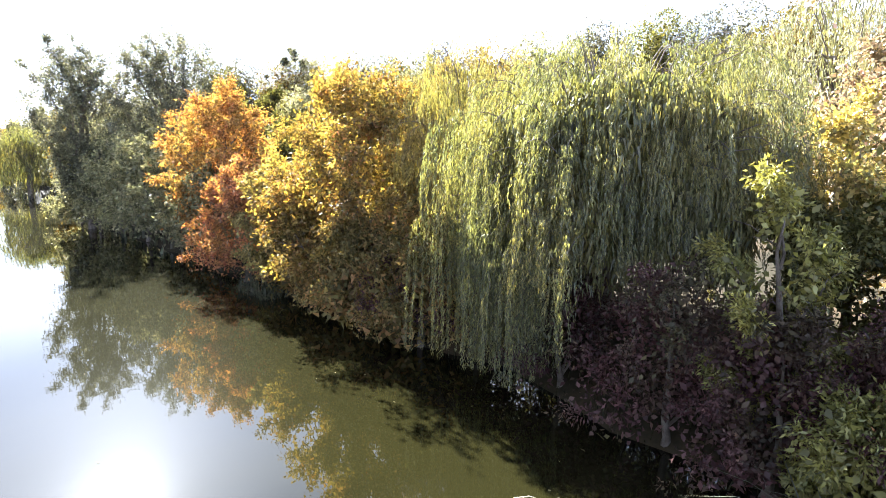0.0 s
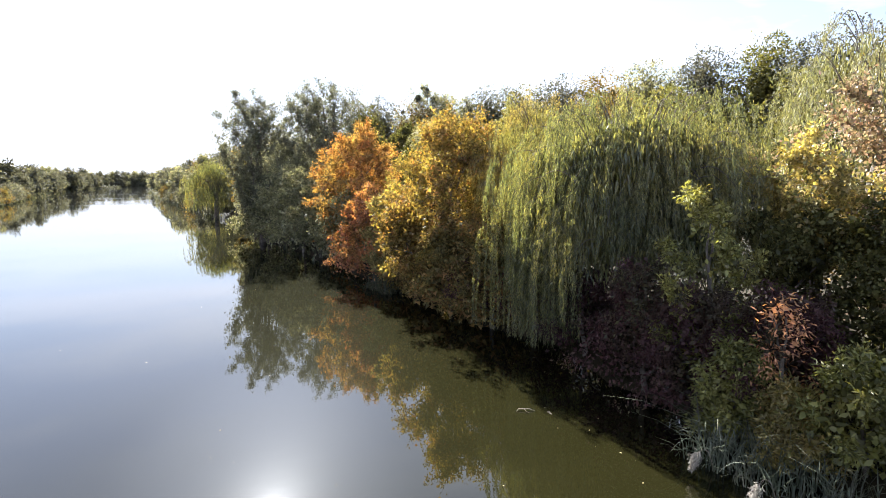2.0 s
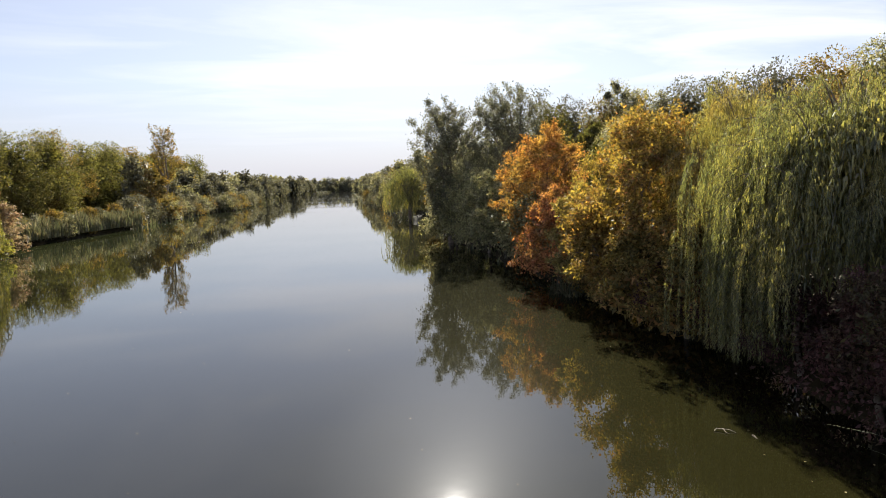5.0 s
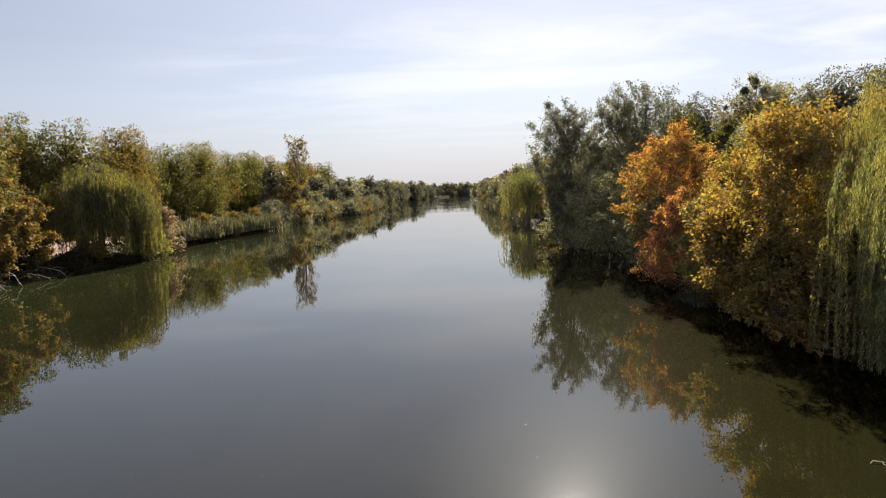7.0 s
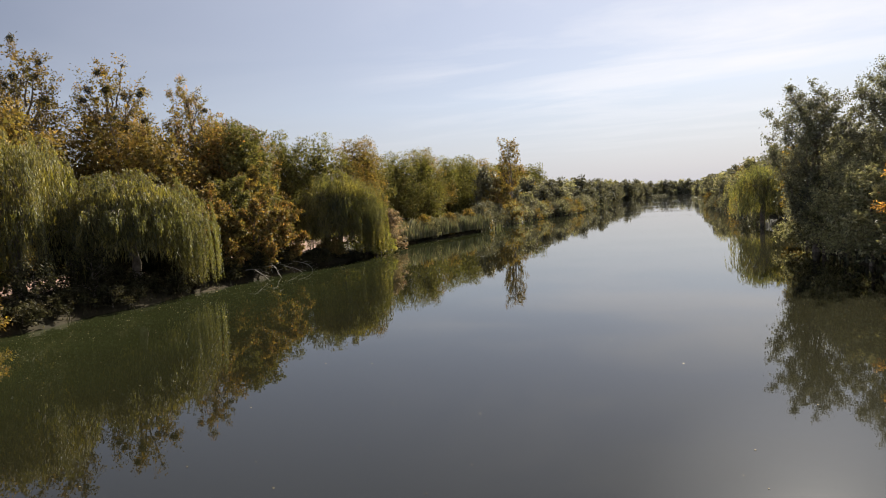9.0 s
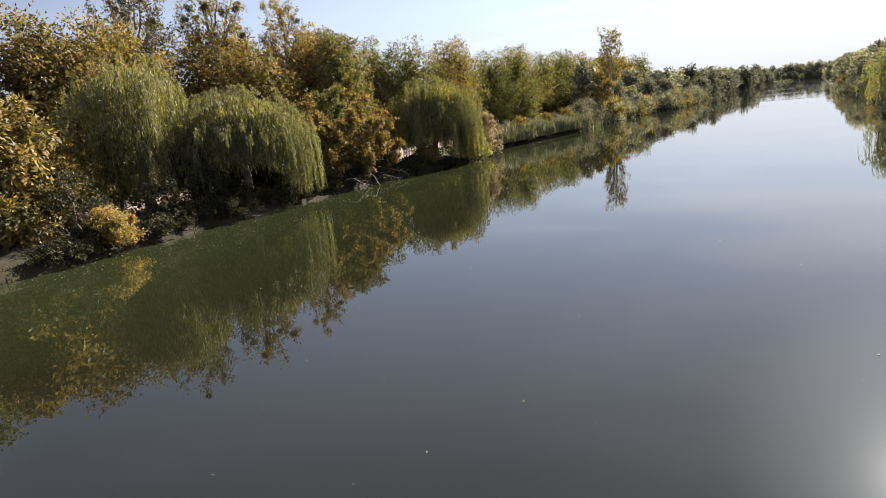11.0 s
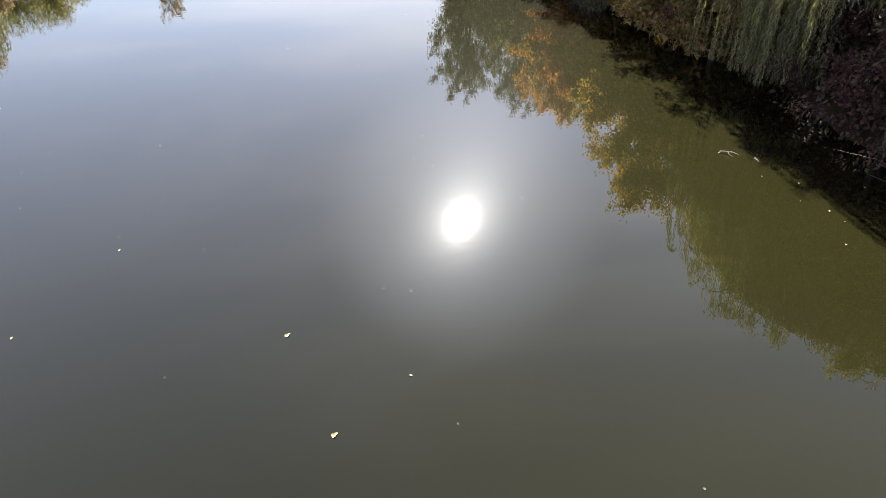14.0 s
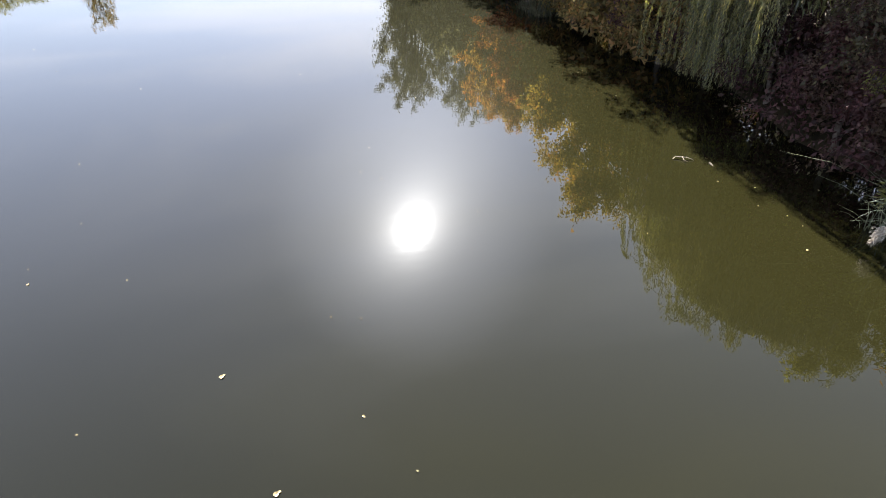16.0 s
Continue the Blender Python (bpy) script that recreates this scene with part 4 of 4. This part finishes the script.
# low bushes hide the lit bank; their dark colour stands for shade
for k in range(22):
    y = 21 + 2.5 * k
    bush(420 + k, shore(y, -1) - 0.7 - 0.7 * (k % 3), y, (1.6 + 0.5 * math.sin(2.3 * k) + (0.8 if k % 3 == 2 else 0)) * (0.6 if k > 14 else 1.0), 1.9, "shade_dark", 1600, 0.2, "low bush with shade-darkened leaves and twigs hanging over the waterline", "overhanging bushes", clumps=40, low=0.02)
for k, (x, y, top, m) in enumerate([(-52, 26, 9, "mixed"), (-51, 48, 8, "shade_dark"), (-53, 43, 8.5, "green"), (-51, 38, 7.5, "shade_dark"), (-53, 55, 9.5, "mixed"), (-52, 60, 8.5, "rust"), (-55, 33, 9, "green")]):
    bush(450 + k, x, y, top, 3.8, m, 3000, 0.3, "tall shrub in the shade of the wood", "shrubs under the wood", low=0.04)

for k, (y, top, m) in enumerate([(99, 4.6, "olive"), (104, 4.0, "reed"), (109, 5.0, "olive"), (114, 4.3, "green"), (120, 5.2, "olive"), (126, 4.6, "reed"), (132, 5.4, "olive")]):
    bush(470 + k, shore(y, -1) - 2.6 - 0.8 * (k % 2), y, top, 2.5, m, 2600, 0.24, "ragged dull bush standing in the reed bed", "bushes in the reeds")

# copies along the far banks
def variants(base, kinds, n_leaves, leaf, height, radius, shape, label, name):
    made = []
    for k, m in enumerate(kinds):
        t = thing(name, 0, 0, 0, label, name.split("_")[-1], "far bank " + name)
        tree_parts(t, seeded(base + k), height, radius, LEAVES[m], n_leaves, leaf, shape=shape, low=0.05, clumps=80, limbs=2, spray=1.4, closed=0.7)
        made.append([t, False])
    return made


def scatter(made, places):
    rng = seeded(5 + len(places))
    for k, (x, y, h, base_h) in enumerate(places):
        v = made[k % len(made)]
        s = h / base_h
        m = pose(x, y, at_ground(x, y) - 0.1, 0, 0, rng.uniform(0, 360)) @ Matrix.Diagonal((s * rng.uniform(0.9, 1.2), s * rng.uniform(0.9, 1.2), s, 1))
        if not v[1]:
            v[0].matrix_basis, v[1] = m, True
        else:
            c = copy_thing(v[0], Matrix())
            c.matrix_basis = m


rs = seeded(77)
far = variants(200, ["far", "far", "dark", "dark", "far", "olive"], 1500, 0.66, 12, 4.6, "round", "tree in the mixed wood along the far bank", "far_tree")
spots = []
for k in range(34):
    y = 122 + 15 * k
    x = shore(y, 1) + rs.uniform(3, 7)
    spots.append((x, y, rs.uniform(8.5, 12.5), 12))
    spots.append((x + rs.uniform(7, 14), y + rs.uniform(-6, 6), rs.uniform(11, 15), 12))
for k in range(30):
    y = 185 + 15 * k
    x = shore(y, -1) - (rs.uniform(4, 9) if y < 300 else rs.uniform(1.5, 4))
    spots.append((x, y, rs.uniform(8, 11) + (3 if y > 330 else 0), 12))
    spots.append((x - rs.uniform(9, 18), y + rs.uniform(-6, 6), rs.uniform(13, 18), 12))
for k in range(34):
    spots.append((-75 + 5.5 * k, 705 + rs.uniform(-8, 14), rs.uniform(13, 19), 12))
spots.append((-26, 470, 17, 12))
distant = variants(210, ["far", "far", "dark", "far"], 650, 1.0, 12, 4.6, "round", "hazy tree in the wood far down the river", "distant_tree")
scatter(far, [p for p in spots if p[1] < 290])
scatter(distant, [p for p in spots if p[1] >= 290])
spots = [(-92 + 5 * math.sin(3 * k), 90 + 9 * k, 17 + 2.5 * math.sin(2.3 * k), 12) for k in range(34)]
spots += [(-98 + 4 * math.sin(5 * k), 22 + 8 * k, 17 + 2 * math.sin(1.9 * k), 12) for k in range(13)]
spots += [(66 + 4 * math.sin(5 * k), -6 + 9 * k, 13 + 2 * math.sin(1.9 * k), 12) for k in range(14)]
spots += [(-34 + 5 * k, 686 + 6 * math.sin(k * 4), 8 + 2 * math.sin(k * 2.7), 12) for k in range(22)]
scatter(far, [p for p in spots if p[1] < 200])
scatter(distant, [p for p in spots if p[1] >= 200])
shrubs = variants(220, ["far", "olive", "far", "dark"], 1100, 0.3, 5, 3.2, "bush", "low bank shrub with dull autumn leaves", "bank_shrub")
spots = []
for k in range(44):
    y = 140 + 3.8 * k
    spots.append((shore(y, -1) - rs.uniform(0.4, 3), y, rs.uniform(3.5, 6.5), 5))
for k in range(34):
    y = 94 + 1.35 * k
    spots.append((shore(y, -1) - rs.uniform(0.6, 4.0), y, rs.uniform(2.0, 3.7), 5))
for k in range(12):
    y = 122 + 11 * k
    spots.append((shore(y, 1) + rs.uniform(0.3, 2), y, rs.uniform(3, 5), 5))
for k in range(14):
    y = 20 + 5.5 * k
    spots.append((shore(y, 1) + rs.uniform(4.5, 7), y, rs.uniform(3, 4.5), 5))
scatter(shrubs, spots)

# the trodden clearing behind the left bank
def clearing():
    xs, ys = np.linspace(-64, -52, 9), np.linspace(30, 185, 80)
    v = [(x + 1.5 * math.sin(y * 0.11), y, ground_z(x + 1.5 * math.sin(y * 0.11), y) + 0.05) for y in ys for x in xs]
    f = [(j * 9 + i, j * 9 + i + 1, j * 9 + i + 10, j * 9 + i + 9) for j in range(79) for i in range(8)]
    me = bpy.data.meshes.new("path")
    me.from_pydata(v, [], f)
    tagged(part("path", me, DIRT), "wide trodden path of dry pinkish earth along the bank", "path", kind="structure")


clearing()

# reed bed on the left bank and reeds at the near right bank
def reeds(seed, x, y, n, height, width, box, label, lean=0.3, turn=0.0, mat="reed"):
    rg = seeded(seed)
    me = quads("reeds", blades(rg, n, 0.3, height, width, lean, box))
    ob = part("reed_bed", me, LEAVES[mat])
    ob.matrix_world = pose(x, y, at_ground(x, y) - 0.2, 0, 0, turn)
    return tagged(ob, label, "reeds", kind="stuff")


reeds(301, -44.5, 116, 8000, 3.4, 0.12, (3.2, 19), "dense bed of dull green reeds along the bank", 0.25, -8)
reeds(302, 13.3, 9.0, 240, 1.9, 0.03, (0.7, 1.0), "clump of reeds bending over the dark water", 1.0, 0.0, "reed_pale")
reeds(303, 13.5, 7.2, 320, 2.0, 0.03, (0.9, 1.3), "reeds at the near bank", 1.0, 0.0, "reed_pale")
reeds(304, 15.0, 35.5, 300, 1.3, 0.05, (0.7, 1.6), "tuft of bank grass at the waterline", 0.9)


def fringe(seed, side, y0, y1, n, height, width, label, mat="reed"):
    """Grass along one shore, rooted on the bank's edge and bending over the water."""
    rg = seeded(seed)
    f = blades(rg, n, 0.0, height, width, 0.8, (0.4, 0.001)).reshape(3, n, 4, 3)
    ys = rg.uniform(y0, y1, n)
    off = np.stack([[shore(y, side) + side * rg.uniform(-0.5, 1.3) for y in ys], ys, np.zeros(n)], 1)
    off[:, 2] = [ground_z(x, y) for x, y in off[:, :2]]
    ob = part("bank_grass", quads("bank_grass", (f + off[None, :, None, :]).reshape(-1, 4, 3)), LEAVES[mat])
    tagged(ob, label, "grass", kind="stuff")


# near shores: the grass is coloured dark in place of shade (311, 313)
fringe(311, 1, -6, 45, 1800, 0.7, 0.04, "grass and dead stems, coloured dark for shade, hanging over the waterline", "shade_dark")
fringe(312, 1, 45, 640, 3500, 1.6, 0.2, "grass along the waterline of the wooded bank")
fringe(313, -1, 15, 130, 2200, 0.5, 0.06, "grass and roots, coloured dark for shade, along the open bank's waterline", "shade_dark")
fringe(314, -1, 130, 690, 3000, 2.2, 0.35, "pale grass along the distant waterline")


# ---- what floats on the water ----
FALLEN = rough_material("fallen_leaf", [(0.22, 0.15, 0.06), (0.36, 0.28, 0.14), (0.5, 0.44, 0.32)], 9.0, 0.2, 0.6)


def leaf_shape(size):
    """A curled, lobed leaf lying on the water."""
    bm = bmesh.new()
    rim = []
    for k in range(12):
        w = 2 * math.pi * k / 12
        r = size * (0.5 + 0.14 * math.cos(3 * w) + (0.1 if k % 2 else 0.0))
        rim.append(bm.verts.new((r * math.cos(w) * 1.2, r * math.sin(w) * 0.8, 0.006 + 0.16 * size * abs(math.sin(w)) ** 2)))
    mid = bm.verts.new((0, 0, 0.004))
    for k in range(12):
        bm.faces.new((mid, rim[k], rim[(k + 1) % 12]))
    me = bpy.data.meshes.new("fallen_leaf")
    bm.to_mesh(me)
    bm.free()
    me.materials.append(FALLEN)
    return me


LEAF_MESHES = [leaf_shape(s) for s in (0.085, 0.045, 0.03)]
drift = [(-1.7, 8.9), (-0.85, 6.35), (0.25, 10.0), (0.8, 9.8), (4.2, 13.2), (4.3, 4.4), (0.5, 7.4), (1.1, 6.2), (-3.8, 12.4), (-5.8, 12.8), (-3.8, 8.2), (1.7, 16.3), (2.2, 18.0), (2.2, 15.7), (7.7, 11.1), (10.7, 9.5), (11.6, 14.4),
         (-12.6, 10.2), (-7.9, 8.3), (-7.0, 9.9), (-6.7, 7.7), (-6.7, 6.3), (-11.3, 7.4), (-9.0, 4.7), (-6.2, 4.9), (-13.7, 13.2), (-10.2, 12.7), (-16.3, 14.7), (-11.8, 14.0), (-15.9, 11.4), (-10.0, 18.0), (-9.9, 19.6), (-19.5, 10.1), (-12.1, 5.3), (4.6, 22.2), (-5.7, 26.5), (-9.6, 19.3), (-9.1, 15.6)]
rf = seeded(401)
drift += [(rf.uniform(-36, 12), rf.uniform(12, 60)) for _ in range(50)] + [(rf.uniform(-38, -20), rf.uniform(14, 70)) for _ in range(70)] + [(rf.uniform(11, 15), rf.uniform(9, 32)) for _ in range(24)]
for k, (x, y) in enumerate(drift):
    ob = new("fallen_leaf", LEAF_MESHES[0 if k in (0, 1) else int(rf.integers(1, 3))])
    ob.matrix_world = pose(x, y, 0.002, rf.uniform(-4, 4), rf.uniform(-4, 4), rf.uniform(0, 360))
    tagged(ob, "pale curled leaf floating on the river", "leaf", "floating leaves")

def leaf_litter(seed, n):
    """Specks of drifting leaves gathered in streaks along the open bank."""
    rg = seeded(seed)
    ys = rg.uniform(16, 110, n)
    off = rg.exponential(4.5, n) + 0.2 + 1.2 * np.sin(ys * 0.8) ** 2
    at = np.stack([[shore(y, -1) for y in ys] + off, ys, np.full(n, 0.004)], 1)
    w = rg.uniform(0, 6.2832, n)
    f = leaves(rg, at, np.stack([np.cos(w), np.sin(w), 0 * w], 1), 0.085, 0.05, 0.02, np.array([0, 0, 60.0]))
    f[:, :, 2] = np.maximum(f[:, :, 2], 0.003)
    tagged(part("leaf_litter", quads("leaf_litter", f), FALLEN), "specks of pale leaves drifting along the open bank", "leaves", kind="stuff")


leaf_litter(440, 1100)

twig = thing("floating_twig", 10.85, 14.5, 0.02, "pale forked twig floating at the shadow's edge", "twig")
PALE = rough_material("peeled_wood", [(0.25, 0.2, 0.15), (0.4, 0.34, 0.26)], 6.0, 0.3)
part("stem", tubes("stem", [([(-0.22, 0.1, 0), (-0.1, 0.17, 0.03), (0.05, 0.05, 0.05), (0.2, 0.0, 0.03), (0.3, -0.16, 0.0)], [0.014, 0.016, 0.015, 0.013, 0.008])], 6), PALE, twig)
part("fork", tubes("fork", [([(0.05, 0.05, 0.05), (0.0, -0.1, 0.03), (0.06, -0.2, 0.0)], [0.012, 0.01, 0.006])], 6), PALE, twig)

# a thin dark tube stands in for the band along the shadow's edge
edge_strip_dark = thing("sunken_branch", 10.9, 11.5, 0.0, "long dark strip added for the soft shadow edge on the water", "branch")
part("stem", tubes("stem", [(bent(seeded(402), (0.6, 2.6, -0.02), (-0.7, -2.8, -0.03), 9, 0, 0.02), np.linspace(0.05, 0.025, 9))], 6), BARK, edge_strip_dark)

# dead branches that lean from the open bank into the water
for k, (x, y, ln, turn) in enumerate([(-43.2, 53.0, 3.2, 20), (-43.0, 56.5, 2.6, -15), (-43.4, 59.0, 3.6, 40), (-43.3, 62.5, 2.8, 5)]):
    rb = seeded(430 + k)
    dead = thing("dead_branch", x, y, 0.9, "bare pale branch leaning into the water", "branch", "dead branches")
    dead.rotation_euler = (0, 0, radians(turn))
    main = bent(rb, (-0.8, 0, 0.3), (ln * 0.7, 0, -1.0), 8, 0.5, 0.05)
    part("stem", tubes("stem", [(main, np.linspace(0.07, 0.02, 8))], 6), BARK_PALE, dead)
    for i in range(9):
        a = main[2 + i % 6]
        e = a + np.array([rb.uniform(0.2, 1.0), rb.uniform(-0.9, 0.9), rb.uniform(-0.9, 0.5)])
        part("twig", tubes("twig", [(bent(rb, a, e, 5, 0.1, 0.06), np.linspace(0.022, 0.008, 5))], 4), BARK_PALE, dead)

# reed plumes over the dark water
PLUME = leaf_material("reed_plume", [(0.6, 0.52, 0.42), (0.75, 0.67, 0.55)], [(0.55, 0.46, 0.36), (0.68, 0.6, 0.48)], 0.5)
for k, (x, y, h) in enumerate([(12.05, 9.05, 0.85), (12.1, 7.5, 0.7)]):
    rp = seeded(410 + k)
    reed = thing("reed", x + 0.75, y, -0.1, "single reed with a pale feathery plume", "reed", "plumed reeds")
    stem = bent(rp, (0, 0, 0), (-0.7, 0, h * 0.85), 7, 0.3, 0.02)
    part("stem", tubes("stem", [(stem, np.linspace(0.014, 0.006, 7))], 5), PALE, reed)
    n = 420
    u = rp.uniform(0, 1, (n, 1))
    at = stem[-1] + np.array([-0.2, 0.02, -0.34]) * u + rp.normal(0, 0.055, (n, 3)) * np.sin(np.pi * (0.15 + 0.8 * u))
    part("plume", quads("plume", leaves(rp, at, np.tile((-0.5, 0, -0.8), (n, 1)), 0.11, 0.02, 0.5)), PLUME, reed)
    side = rp.uniform(0, 6.28, 7)
    long = [stem[1 + i % 5] + np.array([math.cos(w) * 0.75 - 0.25, math.sin(w) * 0.75, 0.05]) for i, w in enumerate(side)]
    for i, e in enumerate(long):
        c = bent(rp, stem[1 + i % 5], e, 8, 0.35, 0.02)
        across = unit(np.cross(np.gradient(c, axis=0), np.array([0, 0, 1.0]))) * np.linspace(0.018, 0.002, 8)[:, None]
        part("blade", quads("blade", np.stack([c[:-1] - across[:-1], c[:-1] + across[:-1], c[1:] + across[1:], c[1:] - across[1:]], 1)), LEAVES["reed_pale"], reed)

# ---- the bridge that the camera stands on ----
RAIL_BLUE = rough_material("blue_paint", [(0.012, 0.016, 0.05), (0.02, 0.026, 0.075)], 12.0, 0.1, 0.45)
RAIL_EDGE = rough_material("worn_pale_edge", [(0.12, 0.12, 0.13), (0.2, 0.2, 0.21)], 20.0, 0.2, 0.6)
CONCRETE = rough_material("concrete", [(0.25, 0.24, 0.22), (0.38, 0.37, 0.35)], 0.8, 0.3, 0.9)


def box_mesh(name, x0, y0, z0, x1, y1, z1, bevel=0.0):
    bm = bmesh.new()
    bmesh.ops.create_cube(bm, size=1)
    bmesh.ops.scale(bm, vec=(x1 - x0, y1 - y0, z1 - z0), verts=bm.verts)
    bmesh.ops.translate(bm, vec=((x0 + x1) / 2, (y0 + y1) / 2, (z0 + z1) / 2), verts=bm.verts)
    if bevel:
        bmesh.ops.bevel(bm, geom=bm.edges[:], offset=bevel, segments=2, affect="EDGES")
    me = bpy.data.meshes.new(name)
    bm.to_mesh(me)
    bm.free()
    return me


deck = thing("bridge", 0, 0, 0, "concrete footbridge deck spanning the river", "bridge", kind="structure")
part("slab", box_mesh("slab", -62, -3.0, 5.45, 62, 0.3, 5.85, 0.02), CONCRETE, deck)
for x in (-52, -17, 24, 52):
    part("pier", box_mesh("pier", x - 0.5, -2.4, -2.6, x + 0.5, -0.4, 5.46, 0.03), CONCRETE, deck)
railing = thing("railing", 0, 0.2, 5.85, "dark blue steel railing with a worn pale edge", "railing", kind="structure")
part("handrail", box_mesh("handrail", -60, -0.045, 1.1, 60, 0.025, 1.14, 0.006), RAIL_BLUE, railing)
part("edge_strip", box_mesh("edge_strip", -60, 0.025, 1.105, 60, 0.045, 1.143, 0.004), RAIL_EDGE, railing)
post = box_mesh("post", -0.02, -0.02, 0, 0.02, 0.02, 1.1, 0.003)
for k in range(41):
    ob = part("post", post, RAIL_BLUE, railing) if k == 0 else new("post", post)
    ob.parent = railing
    ob.location = (-58 + 2.9 * k, 0, 0)
